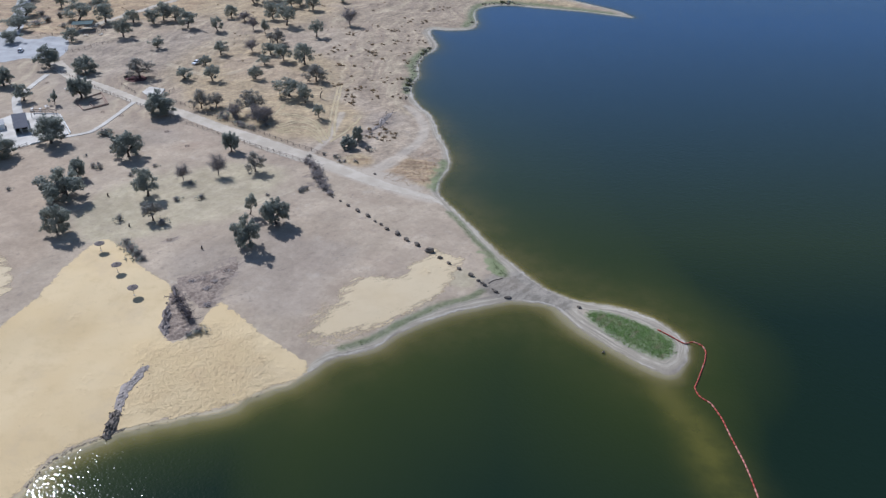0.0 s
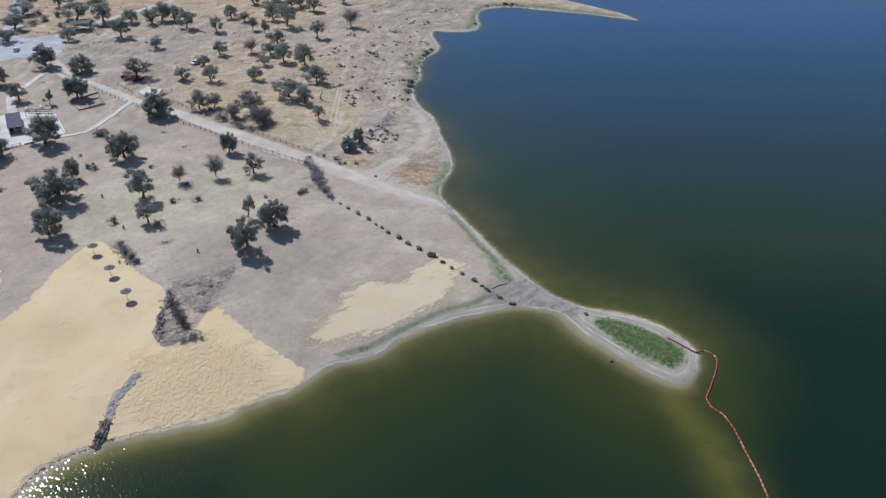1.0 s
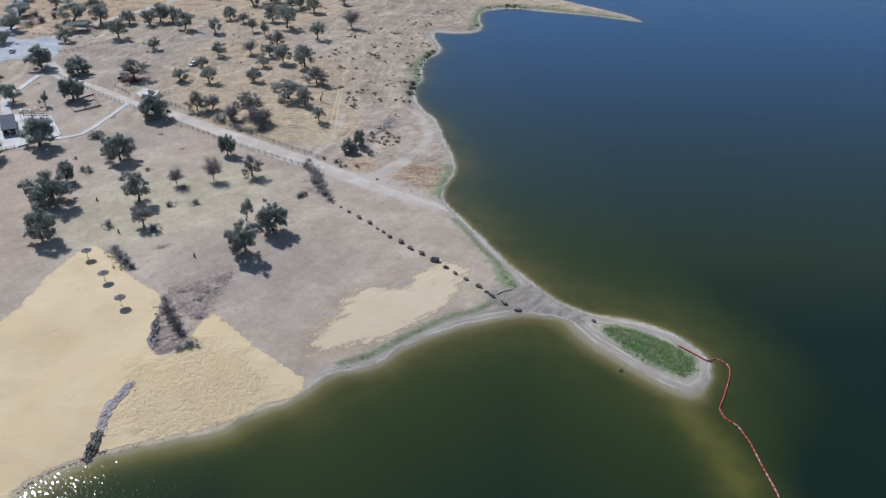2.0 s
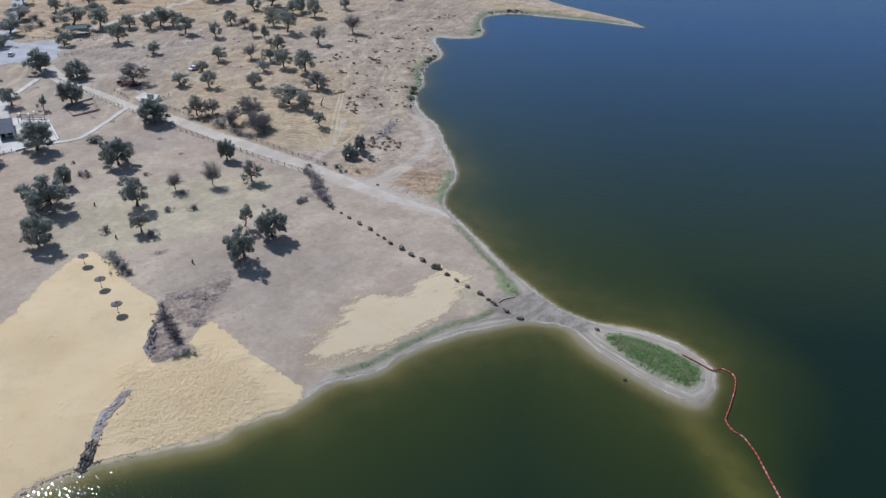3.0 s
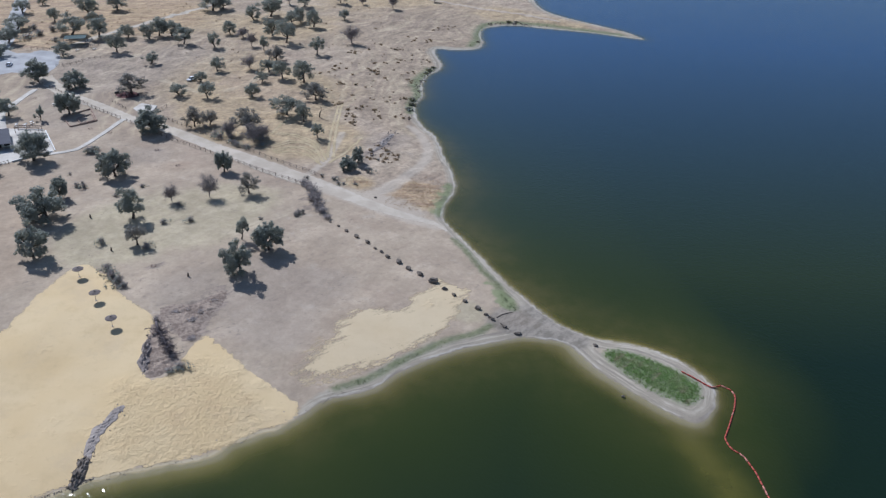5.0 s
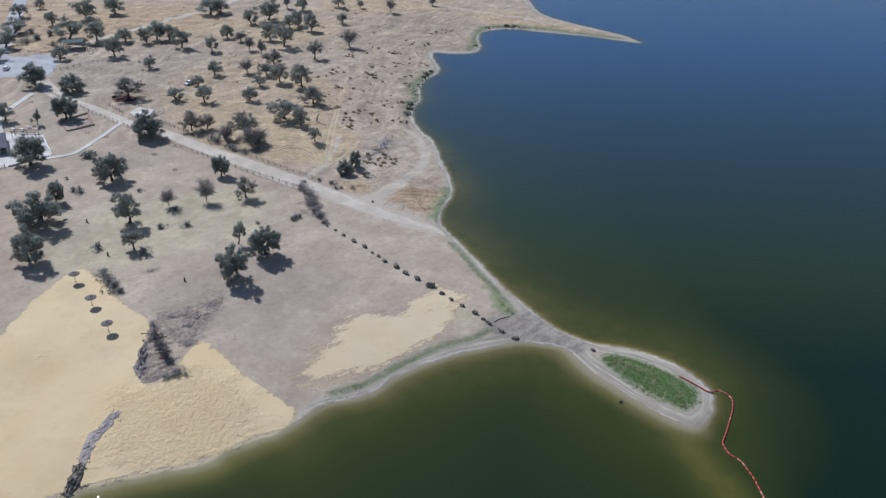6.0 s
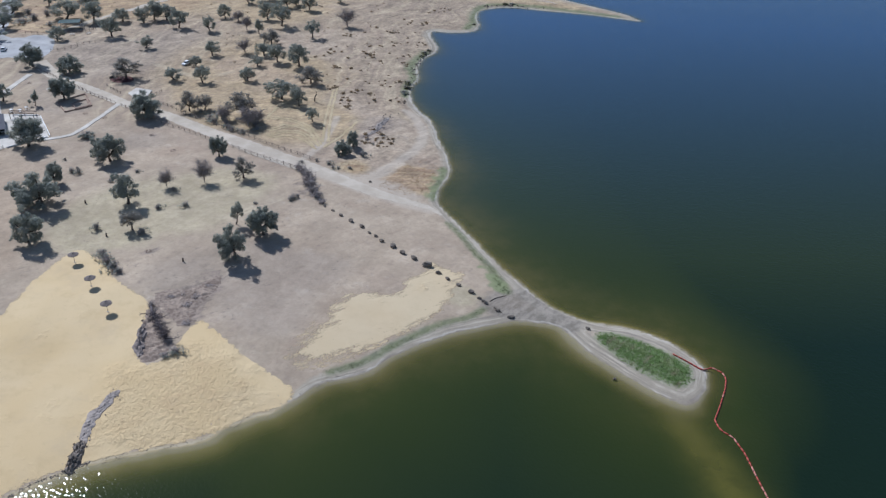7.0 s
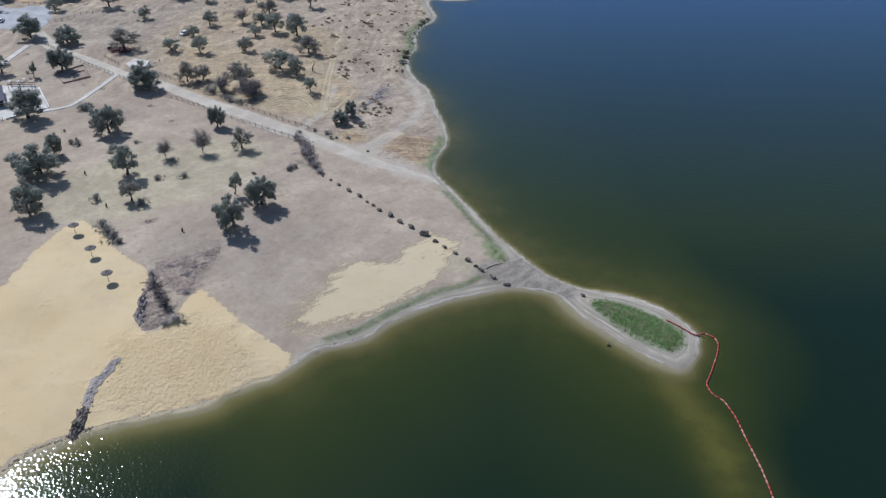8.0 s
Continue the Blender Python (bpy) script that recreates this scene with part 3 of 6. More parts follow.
def limb(bm, start, end, r0, r1, rng, wobble=0.25, sides=6):
    start, end = np.array(start, float), np.array(end, float)
    pts = [start + (end - start) * s + rng.normal(scale=wobble, size=3) * (0.0 if s in (0, 1) else 1) * np.array([1, 1, 0.5]) for s in (0, 0.35, 0.7, 1)]
    tube(bm, [tuple(p) for p in pts], [r0, r0 * 0.75 + r1 * 0.25, r0 * 0.35 + r1 * 0.65, r1], sides)
    return pts


# ---------------------------------------------------------------- ground and lake
NECK = [(12.4, 200), (13.6, 196.4), (14.2, 193.4), (14.2, 190.6), (15.4, 189)]
GREEN_EDGES = [curved([(-22.6, 157.0), (-16.2, 160.4), (-10.2, 166.4), (-4.6, 171.4), (0.6, 175.3), (6.4, 178.0), (10.2, 181.3)]), curved([(1.8, 224.3), (5.9, 215.9), (9.1, 207.4), (12.5, 200.8), (15.6, 192.6), (16.4, 188.9)]), curved(NECK),
               curved([(-15.5, 328), (-15.5, 340), (-13, 350), (-15, 364), (-12, 378), (-9, 386)]), curved([(10, 428), (13, 440), (14, 455), (22, 476), (52, 473), (88, 457)]), curved([(-2.8, 239), (-2.2, 247), (0, 256), (0, 262)])]


GRASS_BED = [(35.6, 171.3), (38.3, 172.5), (42.6, 170.6), (47.1, 167.4), (50.9, 164.0), (52.7, 160.5), (51.8, 156.8), (49.6, 154.8), (46.9, 156.3), (42.2, 160.6), (38.0, 166.2)]


def beside(line, gap):
    """The line moved sideways."""
    g = np.gradient(line, axis=0)
    return line + gap * np.stack([-g[:, 1], g[:, 0]], 1) / np.linalg.norm(g, axis=1, keepdims=True)


ROUNDS = [curved([(-118, 352), (-100, 340), (-85, 345), (-75, 372)]), curved([(-58, 218), (-50, 228), (-44, 236)])]
WHEEL_TRACKS = [beside(g, e) for g in ROUNDS for e in (-0.95, 0.95)]

# worn ways with soft sides: line, half width
FOOT_PATHS = [(curved([(-30, 246.5), (-22, 252), (-15, 262), (-9, 275), (-7, 289), (-10, 303), (-14, 312)]), 2.2), (curved([(-36, 251), (-26, 244.5), (-15, 237.5), (-4, 232.5)]), 3.4), (curved([(-31, 249), (-24, 247), (-18, 246), (-10, 240)]), 4.0), (curved([(-25, 246), (-20, 253), (-14, 262)]), 3.0),
              (curved([(-3.1, 234.2), (2.5, 225.5), (7.3, 214.5), (12, 204.5), (16.8, 195.8), (21.5, 188), (24.5, 182), (27.5, 178.3), (33, 175.6)]), 0.8), (curved([(-44, 262), (-40, 275), (-38, 300)]), 1.4)]


def blob(x, y, spots):
    return sum(np.exp(-((x - a) ** 2 + (y - b) ** 2) / (r * r)) for a, b, r in spots)


def axis(low, high, step, far_low, far_high):
    out, gap, v = list(np.arange(low, high + step / 2, step)), step, high
    while v < far_high:
        gap *= 1.28
        v += gap
        out.append(min(v, far_high))
    gap, v = step, low
    while v > far_low:
        gap *= 1.28
        v -= gap
        out.insert(0, max(v, far_low))
    return np.array(out)


def build_ground():
    xs, ys = axis(-265, 120, 1.25, -4500, 4500), axis(92, 560, 1.25, -3000, 4500)
    x, y = (a.ravel() for a in np.meshgrid(xs, ys))
    d = shore(x, y)
    z = relief(x, y, d)
    w = len(xs)
    k = (np.arange(len(ys) - 1)[:, None] * w + np.arange(w - 1)[None]).ravel()
    data = bpy.data.meshes.new("ground")
    data.from_pydata(np.stack([x, y, z], 1).tolist(), [], np.stack([k, k + 1, k + w + 1, k + w], 1).tolist())
    fields = {}
    fields["shore"] = d
    fields["band"] = d / (2.5 - 1.3 * np.clip((-24 - x) / 8, 0, 1) + 4.2 * np.clip(blob(x, y, [(44, 163, 16)]), 0, 1) + 1.3 * np.clip((y - 300) / 60, 0, 1) + 1.6 * np.clip(blob(x, y, [(-8, 166, 14), (12, 177, 14), (24, 182, 10)]), 0, 1))
    fields["mud"] = blob(x, y, [(20, 184.5, 5), (15, 186.5, 4), (24, 181, 4), (27.5, 178.5, 4), (17, 181.5, 4), (21, 188, 3.5), (30, 175.5, 3), (12, 183, 3)])
    fields["sandy"] = np.clip((-27 - x) / 5, 0, 1) * (y < 170)
    fields["far_bank"] = np.clip((y - 225) / 90, 0, 1)
    fields["lush"] = blob(x, y, [(14.0, 193.5, 2.2), (14.8, 190.6, 2.0), (12.6, 196.5, 1.6), (10.5, 201, 1.2)]) + 0.62 * blob(x, y, [(-2.8, 247.5, 3.2), (-1.6, 254, 3.0), (-3.6, 241.5, 2.8), (-0.4, 259.5, 2.4)])
    fields["golden"] = blob(x, y, [(-55, 285, 16), (-44, 298, 14), (-70, 320, 22), (-28, 258, 6), (-150, 450, 45), (-95, 375, 25), (-80, 440, 30), (30, 492, 18), (60, 470, 18), (-40, 520, 50), (-55, 345, 20), (-85, 316, 18), (-62, 346, 16), (-100, 346, 18), (-76, 296, 12), (-34, 284, 6)])
    fields["strand"] = blob(x, y, [(-24, 335, 20), (-26, 360, 22), (-24, 385, 20), (-20, 410, 18), (-12, 312, 12), (-5, 440, 22), (-32, 440, 22), (-30, 470, 26), (-5, 475, 24), (-55, 425, 14), (-150, 330, 32), (-128, 368, 34), (-168, 362, 24), (-112, 302, 16), (-120, 402, 26), (-150, 395, 24)])
    fields["meadow"] = blob(x, y, [(-75, 226, 22), (-90, 212, 14), (-62, 240, 12), (-8, 178, 5), (5, 186, 5), (-48, 157, 8)])
    fields["coarse"] = np.clip((y - 233 + 0.735 * (x + 4)) / 10, 0, 1)
    fields["dull"] = blob(x, y, [(-24, 287, 8), (-20, 298, 8), (-29, 275, 6), (-44, 188, 12), (-38, 175, 10), (-48, 200, 9), (-62, 190, 10), (-30, 196, 9), (-98, 272, 9), (-132, 300, 12), (-142, 312, 10), (-150, 338, 20), (-130, 362, 20), (-162, 368, 18), (-118, 392, 16)])
    fields["warm"] = blob(x, y, [(-125, 225, 15), (-118, 205, 14), (-128, 245, 12), (-112, 190, 9), (-86, 264, 5), (-60, 330, 14), (-80, 350, 18)])
    fields["scarp"] = blob(x, y, [(-61.5, 180.5, 4), (-57.3, 179.5, 4), (-55.8, 183.5, 4), (-55.7, 172, 3), (-54.7, 190, 3.4), (-59, 176, 4), (-62.8, 170, 2.6), (-62, 163, 2.2), (-36, 235, 2), (-85.6, 264.6, 2.2), (-95.8, 276.7, 1.5), (-73.2, 200.2, 2.2), (-26, 283, 4), (-23, 290, 4), (-20.5, 297, 4), (-42, 243, 2.5), (-40, 237, 2.5)])
    fields["green"] = np.minimum.reduce([line_distance(x, y, g) for g in GREEN_EDGES]) * (1 - 0.55 * np.clip((y - 300) / 60, 0, 1))
    bed = signed(x, y, curved(GRASS_BED, True))
    fields["halo"] = np.maximum(-bed, 0)
    fields["lush"] += np.clip(bed + 0.3, 0, 1)
    fields["rust"] = blob(x, y, [(-10, 251, 8), (-8, 247, 6), (-9, 256, 6), (-27, 257, 4), (-160, 470, 38), (-200, 425, 26), (-150, 440, 18), (-185, 405, 14), (-230, 470, 40)])
    fields["path"] = np.minimum.reduce([line_distance(x, y, g) / w for g, w in FOOT_PATHS])
    fields["track"] = np.minimum.reduce([line_distance(x, y, g) for g in WHEEL_TRACKS])
    for key, values in fields.items():
        data.attributes.new(key, "FLOAT", "POINT").data.foreach_set("value", values.astype(np.float32))
    data.shade_smooth()
    return tagged(link_mesh("ground", data, GROUND), "dry tan earth sloping down to a lake bed", "ground", kind="structure")


build_ground()


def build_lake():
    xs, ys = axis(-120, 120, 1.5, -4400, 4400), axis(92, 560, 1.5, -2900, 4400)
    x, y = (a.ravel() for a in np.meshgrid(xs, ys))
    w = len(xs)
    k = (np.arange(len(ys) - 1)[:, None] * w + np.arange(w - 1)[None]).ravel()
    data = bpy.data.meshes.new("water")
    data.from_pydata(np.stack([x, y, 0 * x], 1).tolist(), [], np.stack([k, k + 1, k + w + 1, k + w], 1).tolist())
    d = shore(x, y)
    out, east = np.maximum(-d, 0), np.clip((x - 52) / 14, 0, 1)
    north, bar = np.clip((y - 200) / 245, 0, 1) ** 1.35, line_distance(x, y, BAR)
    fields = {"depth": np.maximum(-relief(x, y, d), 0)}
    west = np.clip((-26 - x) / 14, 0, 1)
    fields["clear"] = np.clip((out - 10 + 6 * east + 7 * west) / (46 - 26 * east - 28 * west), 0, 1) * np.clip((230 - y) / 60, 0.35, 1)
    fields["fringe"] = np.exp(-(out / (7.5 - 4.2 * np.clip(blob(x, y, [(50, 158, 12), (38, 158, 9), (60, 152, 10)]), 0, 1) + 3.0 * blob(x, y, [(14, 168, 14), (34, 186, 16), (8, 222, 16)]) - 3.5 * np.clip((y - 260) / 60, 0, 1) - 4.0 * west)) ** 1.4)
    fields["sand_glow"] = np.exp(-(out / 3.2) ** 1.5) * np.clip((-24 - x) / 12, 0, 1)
    # how much reflected sky blue is painted in: more northward and off the banks
    fields["painted_sky"] = np.clip(north * (1 - 0.75 * np.exp(-out / (7 - 4.5 * north))) + 0.05 * (1 - np.exp(-np.maximum(out - 20, 0) / 50)), 0, 1)
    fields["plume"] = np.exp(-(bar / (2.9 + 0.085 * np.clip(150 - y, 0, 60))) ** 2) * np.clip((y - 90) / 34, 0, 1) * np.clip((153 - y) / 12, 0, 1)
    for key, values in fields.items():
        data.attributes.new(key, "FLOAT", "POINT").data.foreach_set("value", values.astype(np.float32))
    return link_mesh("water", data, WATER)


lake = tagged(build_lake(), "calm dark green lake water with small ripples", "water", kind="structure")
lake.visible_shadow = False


def ragged(ring, step, rough, seed, closed=True):
    """A ring in short steps, its edge frayed."""
    out, rng = [], np.random.RandomState(seed)
    ends = np.roll(ring, -1, axis=0) if closed else ring[1:]
    for a, b in zip(ring, ends):
        n = max(1, int(np.linalg.norm(b - a) / step))
        out += [a + (b - a) * i / n for i in range(n)]
    out = np.array(out)
    return out + rough * np.stack([waves(out[:, 0], out[:, 1], 3.0, seed) + 0.8 * waves(out[:, 0], out[:, 1], 1.1, seed + 1), waves(out[:, 0], out[:, 1], 2.6, seed + 2) + 0.8 * waves(out[:, 0], out[:, 1], 0.9, seed + 3)], 1) * 0.5


def sheet(name, ring, material, lift, label, category, spacing=1.25, rough=0.4, seed=1, steps=3, clods=None):
    """A thin layer lying on the ground inside a ring."""
    edge = ragged(curved(ring, True, steps), 0.7, rough, seed)
    low, high = edge.min(0), edge.max(0)
    gx, gy = (a.ravel() for a in np.meshgrid(np.arange(low[0], high[0], spacing), np.arange(low[1], high[1], spacing)))
    keep = signed(gx, gy, edge) > spacing * 0.4
    pts = np.vstack([edge, np.stack([gx[keep], gy[keep]], 1)])
    n = len(edge)
    from_cdt = mathutils_geometry.delaunay_2d_cdt([Vector(p) for p in pts.tolist()], [(i, (i + 1) % n) for i in range(n)], [], 0, 1e-5)
    v = np.array([tuple(p) for p in from_cdt[0]])
    tri = [f for f in from_cdt[2]]
    mid = np.array([v[list(f)].mean(0) for f in tri])
    ok = inside(mid[:, 0], mid[:, 1], edge)
    z = height(v[:, 0], v[:, 1]) + lift
    data = bpy.data.meshes.new(name)
    data.from_pydata(np.column_stack([v, z]).tolist(), [], [f for f, k in zip(tri, ok) if k])
    fields = {"edge": np.maximum(signed(v[:, 0], v[:, 1], edge), 0.0), "clods": clods(v[:, 0], v[:, 1]) if clods else np.zeros(len(v))}
    for key, values in fields.items():
        data.attributes.new(key, "FLOAT", "POINT").data.foreach_set("value", values.astype(np.float32))
    data.shade_smooth()
    return tagged(link_mesh(name, data, material), label, category, kind="structure")


def strip(name, line, width, material, lift, label, category, rough=0.25, seed=1, steps=5, skirt=0.0):
    """A way of that width along a line."""
    c = curved(line, False, steps)
    c = np.vstack([ragged(c, 1.0, 0, 1, False), c[-1:]])
    g = np.gradient(c, axis=0)
    side = np.stack([-g[:, 1], g[:, 0]], 1) / np.linalg.norm(g, axis=1, keepdims=True)
    across, n = np.linspace(-1, 1, 6), len(c)
    wide = np.broadcast_to(np.asarray(width, float), (n,)) if np.ndim(width) == 0 else np.interp(np.linspace(0, 1, n), np.linspace(0, 1, len(width)), width)
    rows = []
    for k, a in enumerate(across):
        fray = rough * waves(c[:, 0] + 40 * a, c[:, 1], 2.5, seed + k) * (abs(a) == 1)
        p = c + side * (a * wide / 2 + fray)[:, None]
        rows.append(np.column_stack([p, height(p[:, 0], p[:, 1]) + lift]))
    if skirt:
        rows.insert(0, rows[0] - np.array([0, 0, skirt])), rows.append(rows[-1] - np.array([0, 0, skirt]))
    m = len(rows)
    v = np.stack(rows, 1).reshape(-1, 3)
    faces = [(i * m + k, i * m + k + 1, (i + 1) * m + k + 1, (i + 1) * m + k) for i in range(n - 1) for k in range(m - 1)]
    data = bpy.data.meshes.new(name)
    data.from_pydata(v.tolist(), [], [f[::-1] for f in faces])
    inner = np.r_[0, 1 - np.abs(across), 0] if skirt else 1 - np.abs(across)
    data.attributes.new("edge", "FLOAT", "POINT").data.foreach_set("value", (wide[:, None] / 2 * inner[None]).ravel().astype(np.float32))
    return tagged(link_mesh(name, data, material), label, category, kind="structure")


sheet("sand_beach", [(-112, 118), (-106, 139), (-102, 153.7), (-99.1, 163.5), (-96.9, 172.8), (-95.8, 186.2), (-93.1, 197.8), (-89.8, 200.8), (-82.5, 194.4), (-76.3, 186.6),
                     (-67.1, 179.1), (-65.3, 176.5), (-64.6, 167.8), (-63.3, 159.9), (-59.6, 156.5), (-55.5, 160.5), (-55.8, 164.0), (-53.6, 172.0), (-50.2, 169.9), (-42.0, 161.7),
                     (-34.7, 155.6), (-28.4, 150.2), (-31.5, 145.5), (-36.2, 143.0), (-42.9, 137.2), (-52.6, 133.5), (-62.2, 129.9), (-66.0, 127.8), (-71.0, 124.2), (-74.3, 120), (-76, 112), (-84, 97), (-100, 92)],
      SAND, 0.036, "pale yellow imported sand spread over the shore", "beach", rough=0.5, seed=21,
      clods=lambda x, y: blob(x, y, [(-58, 142, 8), (-58, 151, 7), (-50, 145, 8), (-52, 158, 7), (-42, 150, 7), (-45, 142, 6)]))
sheet("sand_patch", [(-3.5, 202.0), (2.8, 198.0), (6.9, 196.1), (3.7, 189.6), (3.1, 184.6), (-1.2, 178.6), (-5.0, 173.4), (-9.8, 169.0), (-14.0, 164.4), (-18.6, 162.8), (-23.0, 161.0), (-27.8, 160.2), (-30.2, 163.0), (-29.4, 167.4), (-26.2, 173.5), (-25.8, 180.1), (-21.2, 186.0), (-13.4, 186.4), (-9.4, 186.9), (-9.1, 192.1), (-4.8, 197.3)],
      THIN_SAND, 0.012, "thin patch of pale yellow sand on grey earth", "sand", rough=1.0, seed=33)
sheet("sand_patch", [(-113.9, 191), (-110.1, 187.4), (-106.2, 180.5), (-104.6, 173.7), (-112, 163), (-126, 172), (-124, 192)], THIN_SAND, 0.030, "thin pale sand beside the main beach", "sand", rough=0.6, seed=36)
sheet("sand_patch", [(-29.6, 157.0), (-32.8, 160.0), (-32.0, 165.6), (-29.8, 171.0), (-26.8, 174.6), (-24.0, 168.0), (-17.0, 166.0), (-8.0, 173.6), (-2.0, 179.6), (2.4, 181.6), (-3.4, 174.6), (-11.0, 167.2), (-18.4, 160.8), (-25.4, 157.4)],
      WISPS, 0.006, "loose wisps of pale sand blown over grey earth", "sand", rough=1.0, seed=34)
strip("road", [(-166, 352), (-150, 333), (-138.0, 322.5), (-126.6, 314.7), (-114.8, 305.0), (-99.7, 296.0), (-80.1, 282.3), (-64.0, 270.2), (-49.3, 260.4), (-37.4, 253.1), (-25.9, 244.7), (-15.1, 238.2), (-3.6, 233.2), (-0.2, 229)],
      (7, 6.4, 6, 5.6, 5.4, 5.4, 5.4, 5.4, 6.4, 8.5, 7.5, 5.6, 4.4, 1.2), GRAVEL, 0.018, "pale compacted gravel road between timber fences", "road", seed=4)
strip("track", [(-178, 388), (-169.8, 409.5), (-162.2, 425.3), (-155.1, 436.9), (-144.9, 459.1), (-134.5, 480.8), (-121.0, 509.4), (-100, 560)], 3.8, GRAVEL, 0.07, "pale unpaved track across dry grassland", "track", seed=5)
strip("track", [(-60, 533), (-31.6, 525.4), (-14.8, 520.6), (17.7, 502.7), (45.8, 489), (60, 480)], 3.4, TRACK, 0.07, "dusty track running out along a spit", "track", seed=6)
sheet("parking", [(-212, 396), (-191.4, 384), (-182.4, 389), (-172.5, 384), (-166.6, 368.4), (-166.1, 356.7), (-173.7, 354), (-180, 355), (-186, 349), (-200, 352)], TARMAC, 0.06, "pale grey parking place", "parking", rough=0.15, seed=8, steps=2)
strip("paved_road", [(-192, 350), (-199.4, 384.2), (-212.4, 424.5), (-223.5, 455.1), (-239.7, 497.1), (-262, 560)], 7.0, TARMAC, 0.075, "pale grey paved road beside the trees", "road", rough=0.05, seed=9)
RUTS = [[(-40.1, 274.0), (-43.4, 283.8), (-49.0, 289.1), (-54.8, 288.2), (-59.7, 283.4)],
        [(-40.8, 272.6), (-44.9, 280.8), (-51.3, 285.0), (-59.0, 279.6)],
        [(-40.9, 276.3), (-44.9, 287.4), (-51.8, 294.2), (-60.1, 295.9)],
        [(-40.0, 276.5), (-41.8, 297.6), (-42.5, 318.9), (-42.6, 328.6)],
        [(-38.1, 276.7), (-40.1, 298.1), (-41.3, 322.5), (-41.5, 332.1)],
        [(-38.9, 271.8), (-33.8, 285.1), (-30.6, 296.7)],
        [(-61.8, 294.1), (-59.9, 306.0), (-57.0, 312.9)],
        [(-41.4, 270.0), (-46.2, 276.7), (-51.4, 279.7), (-57.6, 277.4)]]
for n, line in enumerate(RUTS + [beside(np.array(g, float), 1.5).tolist() for g in RUTS[:3]]):
    strip("wheel_rut", line, 1.15, RUT, 0.06, "pale wheel rut across dry yellow grass", "wheel rut", rough=0.12, seed=40 + n)
strip("walkway", [(-116.4, 303.5), (-117.9, 287.5), (-120.2, 275.0), (-122.7, 271.6), (-127.8, 267.9)], 1.7, CONCRETE, 0.14, "pale concrete footpath across dry ground", "footpath", rough=0.0, skirt=0.2)
strip("walkway", [(-162.5, 336.5), (-162.4, 326.0), (-161.2, 313.3), (-161.5, 307), (-157.5, 297.8), (-153.8, 290.6)], (2.2, 2.2, 2.2, 3.0, 3.2, 3.2), CONCRETE, 0.14, "pale concrete footpath leading to a low building", "footpath", rough=0.0, skirt=0.2)


# ---------------------------------------------------------------- trees
def oak_parts(seed, lobes=22, density=15.0, ragged_by=0.12, skirt=0.6, lean=0.0):
    """Trunk and crown of an oak 8 m wide and 7.8 m high; skirt: how far its lowest boughs spread, from 0 to 1; lean: metres by which it stoops."""
    rng = np.random.RandomState(seed)
    bm = bmesh.new()
    fork = np.array([rng.normal(scale=0.3) + lean * 0.4, rng.normal(scale=0.3), 1.7 + rng.uniform(-0.3, 0.4)])
    tube(bm, [(0, 0, -0.3), (fork[0] * 0.3, fork[1] * 0.3, 0.5), (fork[0] * 0.8, fork[1] * 0.6, 1.1), tuple(fork)], [0.46, 0.33, 0.28, 0.26], 8)
    blobs, low = [], 1.55 + 0.35 * skirt
    for i in range(lobes):
        up = 1 - low * (i + 0.5) / lobes
        round_out = math.sqrt(max(0, 1 - up * up))
        out = (round_out if up > 0 else round_out * (1 - skirt) + skirt * (1 + 0.12 * up)) * (1 + rng.normal(scale=ragged_by))
        a, r, k = i * 2.4 + rng.uniform(-0.45, 0.45), rng.uniform(0.75, 1.45), rng.uniform(0.58, 0.86)
        at = np.array([4.0 * k * out * math.cos(a) + lean * (0.6 + 0.4 * up), 4.0 * k * out * math.sin(a), 4.45 - 1.0 * skirt + (3.2 + 0.75 * skirt) * k * up * (1 + rng.normal(scale=ragged_by))])
        blobs.append((*at, r, rng.uniform(0.6, 0.9)))
        if i % 3 == 0:
            limb(bm, fork, at - np.array([0, 0, 0.2]), 0.18, 0.05, rng, 0.3)
        # twiggy sprays that break up the outline
        for _ in range(2):
            way = rng.normal(size=3) * np.array([1, 1, 0.7])
            way /= np.linalg.norm(way)
            blobs.append((*(at + way * r * rng.uniform(0.8, 1.1)), r * rng.uniform(0.28, 0.45), 0.8))
    for _ in range(4):
        blobs.append((rng.normal(scale=1.1) + lean * 0.6, rng.normal(scale=1.1), 4.4 + rng.normal(scale=0.7), 1.4, 0.9))
    trunk = bpy.data.meshes.new("trunk")
    bm.to_mesh(trunk), bm.free()
    trunk.shade_smooth()
    return trunk, crown("crown", blobs, rng, density)


